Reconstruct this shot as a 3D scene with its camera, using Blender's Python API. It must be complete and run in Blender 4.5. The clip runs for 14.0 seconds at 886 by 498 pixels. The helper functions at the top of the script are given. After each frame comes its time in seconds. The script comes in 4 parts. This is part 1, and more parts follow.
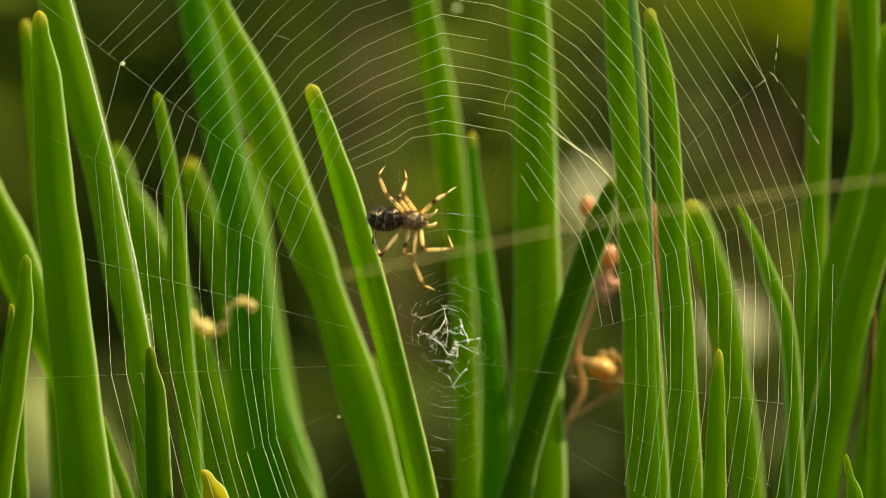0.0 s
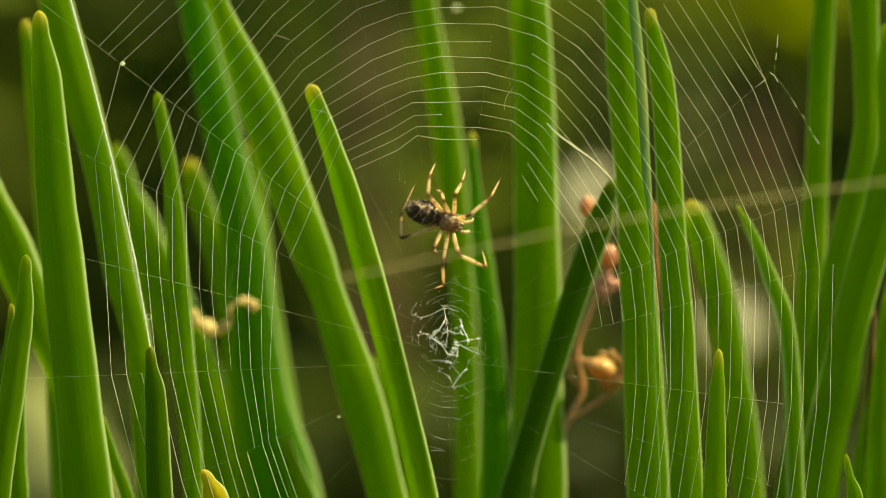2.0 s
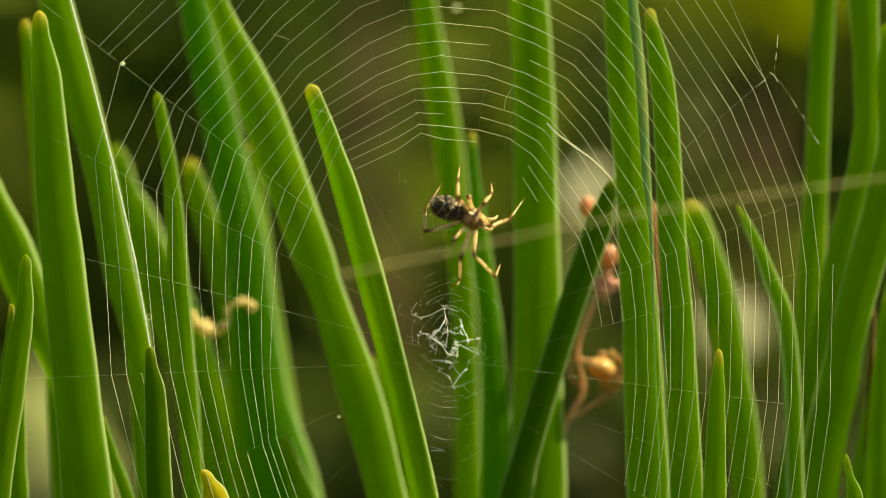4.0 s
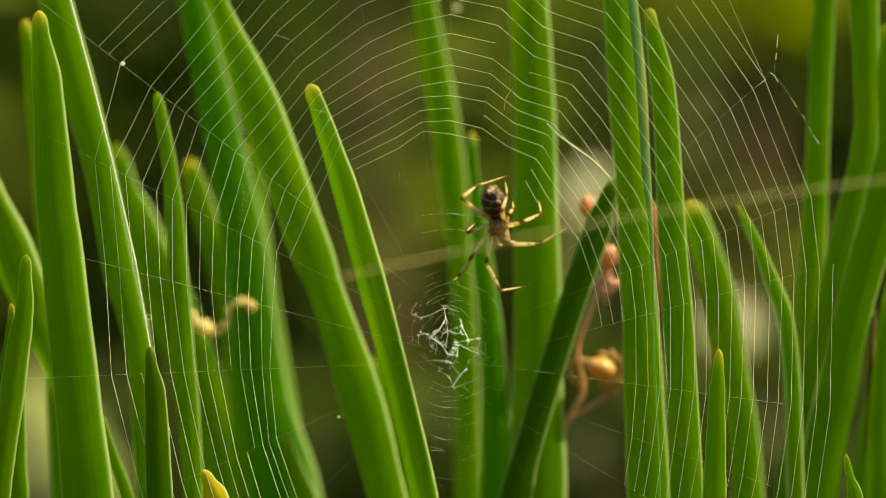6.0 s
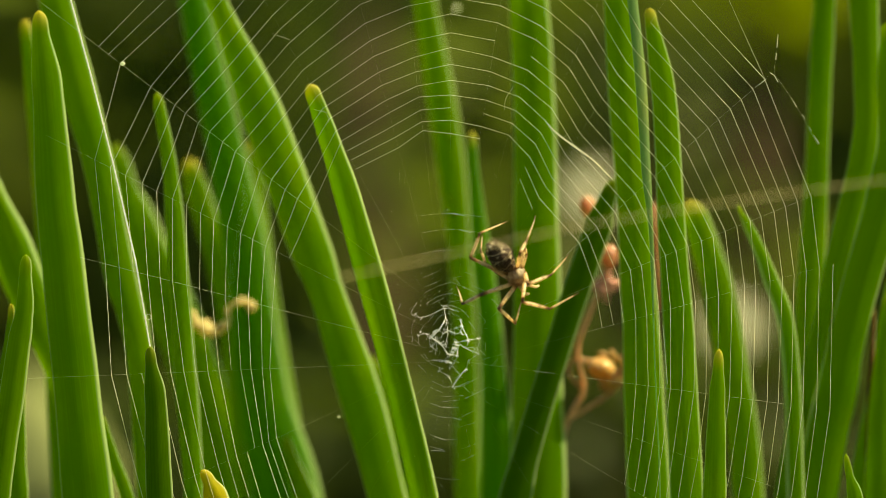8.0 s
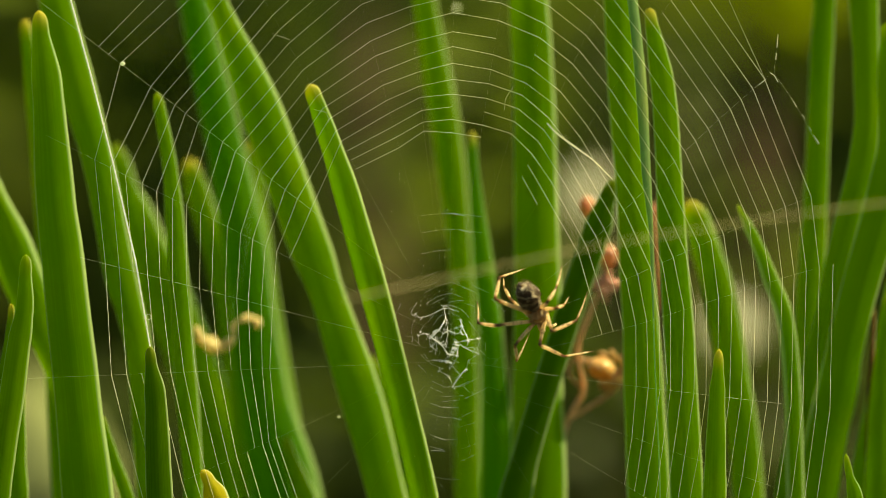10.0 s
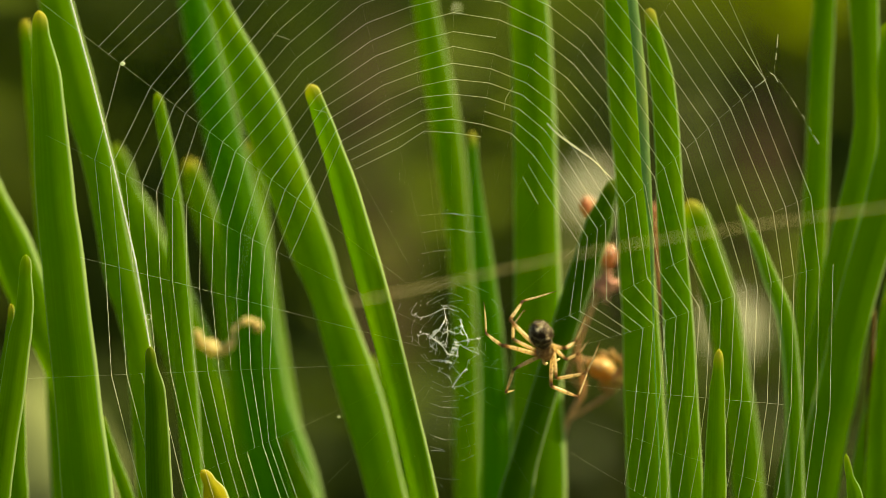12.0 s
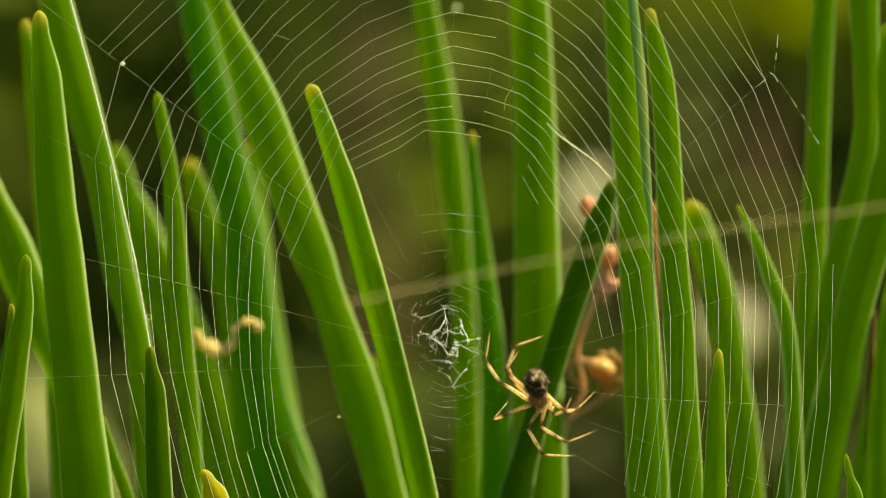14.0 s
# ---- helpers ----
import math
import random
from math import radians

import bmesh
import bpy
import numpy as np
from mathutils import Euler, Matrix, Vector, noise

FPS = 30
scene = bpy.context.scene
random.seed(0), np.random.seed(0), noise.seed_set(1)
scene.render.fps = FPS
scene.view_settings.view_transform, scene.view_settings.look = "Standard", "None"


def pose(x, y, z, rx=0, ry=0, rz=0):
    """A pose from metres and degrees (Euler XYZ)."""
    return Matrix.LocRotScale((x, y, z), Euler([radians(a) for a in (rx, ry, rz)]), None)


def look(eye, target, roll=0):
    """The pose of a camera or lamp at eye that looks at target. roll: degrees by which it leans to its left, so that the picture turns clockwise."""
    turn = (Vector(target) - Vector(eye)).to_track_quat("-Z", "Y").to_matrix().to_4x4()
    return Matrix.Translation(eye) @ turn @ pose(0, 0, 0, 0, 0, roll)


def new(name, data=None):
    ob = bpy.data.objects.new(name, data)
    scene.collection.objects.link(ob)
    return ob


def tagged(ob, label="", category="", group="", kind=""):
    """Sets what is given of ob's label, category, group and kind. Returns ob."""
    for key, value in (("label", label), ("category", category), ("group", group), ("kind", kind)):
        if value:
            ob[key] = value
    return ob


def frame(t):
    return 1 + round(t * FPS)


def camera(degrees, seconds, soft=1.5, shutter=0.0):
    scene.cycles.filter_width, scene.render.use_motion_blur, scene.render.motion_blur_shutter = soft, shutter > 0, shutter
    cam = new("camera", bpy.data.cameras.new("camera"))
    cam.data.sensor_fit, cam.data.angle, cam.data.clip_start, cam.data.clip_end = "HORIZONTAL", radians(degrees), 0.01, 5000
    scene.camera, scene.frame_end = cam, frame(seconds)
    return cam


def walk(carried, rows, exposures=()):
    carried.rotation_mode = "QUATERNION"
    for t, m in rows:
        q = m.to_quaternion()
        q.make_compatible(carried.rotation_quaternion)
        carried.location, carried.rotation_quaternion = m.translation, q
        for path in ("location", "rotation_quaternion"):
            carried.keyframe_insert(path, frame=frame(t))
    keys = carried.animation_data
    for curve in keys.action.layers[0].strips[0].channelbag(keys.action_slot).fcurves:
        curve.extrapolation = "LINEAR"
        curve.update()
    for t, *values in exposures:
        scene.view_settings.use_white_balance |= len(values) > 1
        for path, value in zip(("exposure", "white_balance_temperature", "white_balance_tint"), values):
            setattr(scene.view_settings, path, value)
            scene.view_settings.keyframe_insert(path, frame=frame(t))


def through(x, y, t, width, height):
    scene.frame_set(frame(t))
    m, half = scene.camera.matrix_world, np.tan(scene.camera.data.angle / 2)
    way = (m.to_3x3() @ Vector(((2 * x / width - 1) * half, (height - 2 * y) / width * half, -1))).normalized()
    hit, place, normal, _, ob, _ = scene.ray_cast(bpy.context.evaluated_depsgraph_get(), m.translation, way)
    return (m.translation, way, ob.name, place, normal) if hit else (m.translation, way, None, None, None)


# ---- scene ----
# ---------------------------------------------------------------- camera
EYE_Y, EYE_Z = -0.42, 0.20
cam = camera(22.0, 14.0, soft=0.8)
cam.data.dof.use_dof = True
cam.data.dof.focus_distance = 0.42
cam.data.dof.aperture_fstop = 4.6
cam.data.dof.aperture_blades = 0
walk(cam, [(0.0, look((0, EYE_Y, EYE_Z), (0, 0, EYE_Z))), (14.0, look((0, EYE_Y, EYE_Z), (0, 0, EYE_Z)))],
     exposures=[(0.0, 1.25, 10200, -12), (14.0, 1.25, 10200, -12)])

# ---------------------------------------------------------------- world, sun
SUN_ELEVATION, SUN_BEARING = radians(54), radians(94)      # bearing from +y towards +x
world = bpy.data.worlds.new("sky")
scene.world = world
world.use_nodes = True
sky = world.node_tree.nodes.new("ShaderNodeTexSky")
sky.sky_type, sky.sun_disc = "NISHITA", False
sky.sun_elevation, sky.sun_rotation = SUN_ELEVATION, SUN_BEARING
back = world.node_tree.nodes["Background"]
back.inputs["Strength"].default_value = 0.10
world.node_tree.links.new(sky.outputs["Color"], back.inputs["Color"])

sun_data = bpy.data.lights.new("sun", "SUN")
sun_data.energy, sun_data.angle, sun_data.color = 5.0, radians(0.55), (1.0, 0.90, 0.72)
sun = new("sun", sun_data)
sun_way = Vector((math.sin(SUN_BEARING) * math.cos(SUN_ELEVATION), math.cos(SUN_BEARING) * math.cos(SUN_ELEVATION), math.sin(SUN_ELEVATION)))
sun.matrix_basis = look(sun_way * 3, (0, 0, 0))


# ---------------------------------------------------------------- materials
class Nodes:
    """A small wrapper to wire up a material."""

    def __init__(self, name):
        self.material = bpy.data.materials.new(name)
        self.material.use_nodes = True
        self.tree = self.material.node_tree
        self.shader = self.tree.nodes["Principled BSDF"]
        self.out = self.tree.nodes["Material Output"]

    def add(self, kind, settings=None, **sockets):
        node = self.tree.nodes.new("ShaderNode" + kind)
        for key, value in (settings or {}).items():
            setattr(node, key, value)
        for key, value in sockets.items():
            self.put(node.inputs[key.replace("_", " ")], value)
        return node

    def put(self, socket, value):
        if isinstance(value, bpy.types.NodeSocket):
            self.tree.links.new(value, socket)
        else:
            socket.default_value = value

    def math(self, operation, a, b=0.0, clamp=False):
        node = self.tree.nodes.new("ShaderNodeMath")
        node.operation, node.use_clamp = operation, clamp
        self.put(node.inputs[0], a), self.put(node.inputs[1], b)
        return node.outputs[0]

    def ramp(self, value, low, high):
        node = self.add("MapRange", {"interpolation_type": "SMOOTHSTEP"})
        self.put(node.inputs["Value"], value)
        node.inputs["From Min"].default_value, node.inputs["From Max"].default_value = low, high
        return node.outputs["Result"]

    def mix(self, factor, a, b):
        node = self.tree.nodes.new("ShaderNodeMix")
        node.data_type = "RGBA"
        self.put(node.inputs[0], factor), self.put(node.inputs[6], a), self.put(node.inputs[7], b)
        return node.outputs[2]

    def noise(self, vector, scale, detail=3.0, rough=0.55):
        node = self.add("TexNoise")
        if vector is not None:
            self.put(node.inputs["Vector"], vector)
        node.inputs["Scale"].default_value, node.inputs["Detail"].default_value = scale, detail
        node.inputs["Roughness"].default_value = rough
        return node.outputs["Fac"]

    def scaled(self, vector, x, y, z):
        node = self.add("Mapping")
        self.put(node.inputs["Vector"], vector)
        node.inputs["Scale"].default_value = (x, y, z)
        return node.outputs["Vector"]

    def bump(self, height, strength, distance):
        node = self.add("Bump", Strength=strength, Distance=distance)
        self.put(node.inputs["Height"], height)
        self.put(self.shader.inputs["Normal"], node.outputs["Normal"])
        return node.outputs["Normal"]


def rgb(r, g, b):
    return (r, g, b, 1.0)


def leaf_material(name, dark, light, through_colour, gloss=0.42, let=0.62, edge=0.8, rim=0.84):
    n = Nodes(name)
    uv = n.add("TexCoord").outputs["UV"]
    place = n.add("TexCoord").outputs["Object"]
    chance = n.add("ObjectInfo").outputs["Random"]
    cut = n.add("SeparateXYZ", Vector=uv)
    side = n.math("ABSOLUTE", n.math("SUBTRACT", n.math("MULTIPLY", cut.outputs["X"], 2.0), 1.0))
    veins = n.noise(n.scaled(uv, 40.0, 0.9, 1.0), 1.0, 3.0)
    blotch = n.noise(place, 55.0, 4.0)
    specks = n.noise(place, 900.0, 2.0)
    colour = n.mix(n.ramp(veins, 0.2, 0.8), rgb(*dark), rgb(*light))
    colour = n.mix(n.math("MULTIPLY", n.ramp(blotch, 0.42, 0.72), 0.7), colour, rgb(light[0] * 1.6, light[1] * 1.2, light[2]))
    colour = n.mix(n.math("MULTIPLY", chance, 0.22), colour, rgb(dark[0] * 0.8, dark[1] * 0.85, dark[2] * 1.3))
    # pale leaf margin, with the brightness of sunlit edges painted in
    lit_margin = n.ramp(side, rim, 1.0)
    colour = n.mix(n.math("MULTIPLY", lit_margin, edge), colour, rgb(0.52, 0.64, 0.36))
    dry = n.add("Attribute", {"attribute_name": "dry"}).outputs["Fac"]
    colour = n.mix(n.math("MULTIPLY", dry, n.ramp(blotch, 0.1, 0.5)), colour, rgb(0.64, 0.53, 0.12))
    n.put(n.shader.inputs["Base Color"], colour)
    n.put(n.shader.inputs["Roughness"], n.math("ADD", gloss, n.math("MULTIPLY", specks, 0.15)))
    n.shader.inputs["Specular IOR Level"].default_value = 0.10
    normal = n.bump(n.math("ADD", veins, n.math("MULTIPLY", specks, 0.3)), 0.35, 0.0003)
    glow = n.add("BsdfTranslucent")
    through = n.mix(n.ramp(veins, 0.3, 0.7), rgb(*(c * 0.75 for c in through_colour)), rgb(*through_colour))
    broad = n.noise(n.scaled(uv, 3.2, 0.35, 1.0), 1.0, 2.0)
    through = n.mix(n.math("MULTIPLY", n.ramp(broad, 0.34, 0.72), 0.6), through, rgb(through_colour[0] * 0.42, through_colour[1] * 0.55, through_colour[2]))
    patch = n.noise(n.scaled(place, 1.0, 1.0, 0.45), 80.0, 5.0, 0.6)
    through = n.mix(n.math("MULTIPLY", n.ramp(patch, 0.40, 0.66), 0.8), through, rgb(through_colour[0] * 0.62, through_colour[1] * 0.74, through_colour[2]))
    through = n.mix(n.math("MULTIPLY", lit_margin, edge), through, rgb(0.80, 0.90, 0.46))
    n.put(glow.inputs["Color"], n.mix(dry, through, rgb(0.96, 0.82, 0.26)))
    n.put(glow.inputs["Normal"], normal)
    blend = n.add("MixShader")
    blend.inputs[0].default_value = let
    n.put(blend.inputs[1], n.shader.outputs[0]), n.put(blend.inputs[2], glow.outputs[0])
    n.put(n.out.inputs["Surface"], blend.outputs[0])
    return n.material


LEAF = leaf_material("leaf_green", (0.044, 0.120, 0.002), (0.082, 0.190, 0.003), (0.66, 0.94, 0.006))
LEAF_BLUE = leaf_material("leaf_blue_green", (0.034, 0.118, 0.008), (0.060, 0.175, 0.012), (0.44, 0.86, 0.022), edge=0.6)
# own deep green of one leaf, and shade painted into another's colour
LEAF_DEEP_SHADED = leaf_material("leaf_deep_green_shaded", (0.022, 0.070, 0.003), (0.042, 0.110, 0.004), (0.36, 0.60, 0.008))
# sunlit thickness of a leaf's edge, painted as a wide pale rim
LEAF_LIT_EDGE = leaf_material("leaf_lit_edge", (0.040, 0.110, 0.004), (0.070, 0.165, 0.006), (0.50, 0.80, 0.012), edge=0.95, rim=0.45)
# pale bluish leaf copy: light on a leaf's side put into the colour
LEAF_LIT_SIDE = leaf_material("leaf_lit_side", (0.18, 0.29, 0.11), (0.28, 0.38, 0.16), (0.46, 0.74, 0.22), 0.5, edge=0.15)
LEAF_DRY = leaf_material("leaf_dried_brown", (0.10, 0.045, 0.015), (0.20, 0.09, 0.03), (0.30, 0.14, 0.04), 0.6, 0.3)
LEAF_YELLOW = leaf_material("leaf_yellowing", (0.42, 0.35, 0.03), (0.62, 0.52, 0.05), (1.0, 0.88, 0.08))


def silk_material(name, colour, let):
    n = Nodes(name)
    place = n.add("TexCoord").outputs["Object"]
    beads = n.noise(place, 700.0, 1.0)
    n.put(n.shader.inputs["Base Color"], n.mix(beads, rgb(*(c * 0.75 for c in colour)), rgb(*colour)))
    n.shader.inputs["Roughness"].default_value = 0.3
    glow = n.add("BsdfTranslucent", Color=rgb(*colour))
    blend = n.add("MixShader")
    blend.inputs[0].default_value = let
    n.put(blend.inputs[1], n.shader.outputs[0]), n.put(blend.inputs[2], glow.outputs[0])
    n.put(n.out.inputs["Surface"], blend.outputs[0])
    return n.material


SILK = silk_material("silk", (1.0, 1.0, 0.82), 0.58)
SILK_TUFT = silk_material("silk_tuft", (1.0, 1.0, 0.97), 0.65)
SILK_FAINT = silk_material("silk_thin", (0.88, 0.90, 0.68), 0.5)


def soil_material():
    n = Nodes("soil")
    place = n.add("TexCoord").outputs["Object"]
    clods, fine = n.noise(place, 9.0, 6.0, 0.65), n.noise(place, 160.0, 4.0)
    colour = n.mix(clods, rgb(0.010, 0.010, 0.004), rgb(0.030, 0.029, 0.011))
    colour = n.mix(n.ramp(fine, 0.55, 0.8), colour, rgb(0.07, 0.06, 0.03))
    n.put(n.shader.inputs["Base Color"], colour)
    n.shader.inputs["Roughness"].default_value = 0.95
    n.bump(n.math("ADD", clods, n.math("MULTIPLY", fine, 0.3)), 0.9, 0.02)
    return n.material


def plain_material(name, low, high, scale, roughness=0.6, let=0.0, through_colour=None, relief=0.0002, sheen=0.4):
    n = Nodes(name)
    place = n.add("TexCoord").outputs["Object"]
    coarse, fine = n.noise(place, scale, 4.0), n.noise(place, scale * 9, 2.0)
    colour = n.mix(n.ramp(n.math("ADD", n.math("MULTIPLY", coarse, 0.7), n.math("MULTIPLY", fine, 0.3)), 0.3, 0.7), rgb(*low), rgb(*high))
    n.put(n.shader.inputs["Base Color"], colour)
    n.put(n.shader.inputs["Roughness"], n.math("ADD", roughness - 0.08, n.math("MULTIPLY", fine, 0.16)))
    n.shader.inputs["Specular IOR Level"].default_value = sheen
    n.bump(fine, 0.5, relief)
    if let:
        glow = n.add("BsdfTranslucent", Color=rgb(*through_colour))
        blend = n.add("MixShader")
        blend.inputs[0].default_value = let
        n.put(blend.inputs[1], n.shader.outputs[0]), n.put(blend.inputs[2], glow.outputs[0])
        n.put(n.out.inputs["Surface"], blend.outputs[0])
    return n.material


SOIL = soil_material()

# ---------------------------------------------------------------- building helpers
MM = 0.001


def thing(name, label, category, at=(0, 0, 0), group="", kind=""):
    ob = new(name)
    ob.empty_display_size = 0.01
    ob.location = at
    return tagged(ob, label, category, group, kind)


def part(name, bm, material, parent, label="", smooth=True):
    """Links a bmesh as one mesh object under a thing or a part."""
    mesh = bpy.data.meshes.new(name)
    bm.to_mesh(mesh)
    bm.free()
    mesh.materials.append(material)
    if smooth:
        mesh.shade_smooth()
    ob = new(name, mesh)
    ob.parent = parent
    if label:
        ob["label"] = label
    return ob


def spline(points, steps):
    """A smooth curve through the points (centripetal Catmull-Rom), steps per span."""
    pts = [Vector(p) for p in points]
    ends = [pts[0] * 2 - pts[1]] + pts + [pts[-1] * 2 - pts[-2]]
    out = []
    for i in range(1, len(ends) - 2):
        a, b, c, d = ends[i - 1:i + 3]
        t1 = max((b - a).length, 1e-7) ** 0.5
        t2 = t1 + max((c - b).length, 1e-7) ** 0.5
        t3 = t2 + max((d - c).length, 1e-7) ** 0.5
        for s in range(steps):
            t = t1 + (t2 - t1) * s / steps
            e, f, g = a.lerp(b, t / t1), b.lerp(c, (t - t1) / (t2 - t1)), c.lerp(d, (t - t2) / (t3 - t2))
            out.append(e.lerp(f, t / t2).lerp(f.lerp(g, (t - t1) / (t3 - t1)), (t - t1) / (t2 - t1)))
    out.append(pts[-1])
    return out


def tube(bm, path, radius, sides=5, cap=True):
    """A round tube along the path; radius is a number or a function of the share of the way."""
    path = [Vector(p) for p in path]
    rings, up, n = [], None, len(path)
    for i, p in enumerate(path):
        way = (path[min(i + 1, n - 1)] - path[max(i - 1, 0)])
        way = way.normalized() if way.length > 1e-9 else Vector((0, 0, 1))
        up = way.orthogonal() if up is None else (up - way * up.dot(way))
        up.normalize()
        other = way.cross(up)
        r = radius(i / max(n - 1, 1)) if callable(radius) else radius
        rings.append([bm.verts.new(p + (up * math.cos(math.tau * k / sides) + other * math.sin(math.tau * k / sides)) * r) for k in range(sides)])
    for a, b in zip(rings, rings[1:]):
        for k in range(sides):
            bm.faces.new((a[k], a[(k + 1) % sides], b[(k + 1) % sides], b[k]))
    if cap:
        bm.faces.new(rings[0][::-1]), bm.faces.new(rings[-1])
    return rings


def lump(bm, at, size, turn=None, detail=2, rough=0.0):
    """An uneven rounded body with the half sizes in size."""
    made = bmesh.ops.create_icosphere(bm, subdivisions=detail, radius=1.0)["verts"]
    m = Matrix.Translation(at) @ (turn or Matrix()) @ Matrix.Diagonal((*size, 1))
    for v in made:
        v.co = m @ (v.co * (1 + rough * noise.noise(v.co * 2.3 + Vector(at) * 300)))
    return made


# ---------------------------------------------------------------- ground and distance
def build_ground():
    bm = bmesh.new()
    n, span = 70, 40.0
    grid = [[None] * (n + 1) for _ in range(n + 1)]
    for i in range(n + 1):
        for j in range(n + 1):
            u, v = 2 * i / n - 1, 2 * j / n - 1
            x, y = span * u * abs(u) ** 2.6, span * v * abs(v) ** 2.6 + 0.25
            bump = 0.012 * noise.noise((x * 7, y * 7, 0)) + 0.004 * noise.noise((x * 40, y * 40, 3))
            grid[i][j] = bm.verts.new((x, y, bump - 0.004))
    for i in range(n):
        for j in range(n):
            bm.faces.new((grid[i][j], grid[i + 1][j], grid[i + 1][j + 1], grid[i][j + 1]))
    ob = part("ground", bm, SOIL, None)
    return tagged(ob, "dark crumbly garden soil under the plants", "ground", kind="structure")


build_ground()

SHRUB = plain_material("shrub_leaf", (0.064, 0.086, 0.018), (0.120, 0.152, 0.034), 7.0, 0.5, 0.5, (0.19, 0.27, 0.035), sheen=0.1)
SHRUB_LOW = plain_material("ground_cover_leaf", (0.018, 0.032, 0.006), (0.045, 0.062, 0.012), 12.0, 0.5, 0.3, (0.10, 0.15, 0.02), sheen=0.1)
# lit copy of the shrub leaf: sunlight put into a yellower, brighter colour
SHRUB_LIT = plain_material("shrub_leaf_lit", (0.070, 0.115, 0.010), (0.14, 0.18, 0.016), 9.0, 0.5, 0.5, (0.27, 0.35, 0.016), sheen=0.1)
HEDGE_CORE = plain_material("hedge_core", (0.048, 0.062, 0.020), (0.120, 0.140, 0.046), 6.0, 0.9, relief=0.01, sheen=0.1)
TWIG = plain_material("twig", (0.06, 0.035, 0.018), (0.13, 0.08, 0.04), 60.0, 0.85)


def shrub_leaves(bm, centre, size, count, rng, leaf=0.022):
    for _ in range(count):
        while True:
            p = Vector((rng.uniform(-1, 1), rng.uniform(-1, 1), rng.uniform(-1, 1)))
            if p.length < 1 and rng.random() < 0.25 + p.length:
                break
        at = Vector(centre) + Vector((p.x * size[0], p.y * size[1], p.z * size[2]))
        if at.z < 0.005:
            continue
        m = Matrix.Translation(at) @ Euler((rng.uniform(-1, 1), rng.uniform(-1, 1), rng.uniform(0, 6.28))).to_matrix().to_4x4() @ Matrix.Scale(leaf * rng.uniform(0.6, 1.3), 4)
        a, b, c, d, e = (bm.verts.new(m @ Vector(q)) for q in ((0, 0, 0), (0.35, 0.45, 0.10), (0, 1, 0.0), (-0.35, 0.45, 0.10), (0, 0.5, -0.03)))
        bm.faces.new((a, b, e)), bm.faces.new((b, c, e)), bm.faces.new((c, d, e)), bm.faces.new((d, a, e))


def shrub(centre, size, count, material, label, leaf=0.022):
    rng = random.Random(round(centre[0] * 1000 + centre[1] * 77))
    ob = thing("shrub", label, "shrub", (centre[0], centre[1], 0))
    trunk = bmesh.new()
    for k in range(5):
        tip = Vector((rng.uniform(-0.7, 0.7) * size[0], rng.uniform(-0.6, 0.6) * size[1], centre[2] + rng.uniform(-0.2, 0.6) * size[2]))
        tube(trunk, spline(((0.02 * k - 0.04, 0, -0.01), (tip.x * 0.3, tip.y * 0.3, tip.z * 0.5), tip), 4), lambda s: 0.006 - 0.0045 * s, 6)
    part("trunk", trunk, TWIG, ob)
    crown = bmesh.new()
    shrub_leaves(crown, (0, 0, centre[2]), size, count, rng, leaf)
    tagged(part("crown", crown, material, ob), kind="stuff")
    return ob


DARK = "dense dark green shrub in the shade behind the leaves"
shrub((-0.60, 1.15, 0.30), (0.40, 0.20, 0.36), 1800, SHRUB, DARK, 0.05)
shrub((0.02, 1.25, 0.34), (0.42, 0.20, 0.40), 1900, SHRUB, DARK, 0.05)
shrub((0.62, 1.18, 0.30), (0.40, 0.20, 0.36), 1800, SHRUB, DARK, 0.05)
shrub((0.185, 0.90, 0.352), (0.05, 0.05, 0.035), 90, SHRUB_LIT, "shoots of a shrub with sunlight painted as yellow-green leaf colour", 0.03)
shrub((-0.028, 0.92, 0.190), (0.05, 0.04, 0.07), 20, SHRUB, "loose olive-green shoots of a shrub behind the web", 0.03)
shrub((0.185, 0.90, 0.185), (0.045, 0.04, 0.05), 34, SHRUB, "loose olive-green shoots of a shrub behind the web", 0.03)
shrub((-0.041, 0.92, 0.315), (0.035, 0.04, 0.045), 7, SHRUB, "loose olive-green shoots of a shrub behind the web", 0.03)
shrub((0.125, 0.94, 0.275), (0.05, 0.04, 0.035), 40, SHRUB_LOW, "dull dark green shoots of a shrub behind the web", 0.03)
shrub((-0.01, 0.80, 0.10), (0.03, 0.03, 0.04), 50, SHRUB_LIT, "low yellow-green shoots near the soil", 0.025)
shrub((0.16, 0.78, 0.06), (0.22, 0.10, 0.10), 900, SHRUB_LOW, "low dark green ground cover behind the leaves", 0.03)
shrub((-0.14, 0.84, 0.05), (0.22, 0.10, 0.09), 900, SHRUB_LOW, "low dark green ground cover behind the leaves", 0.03)


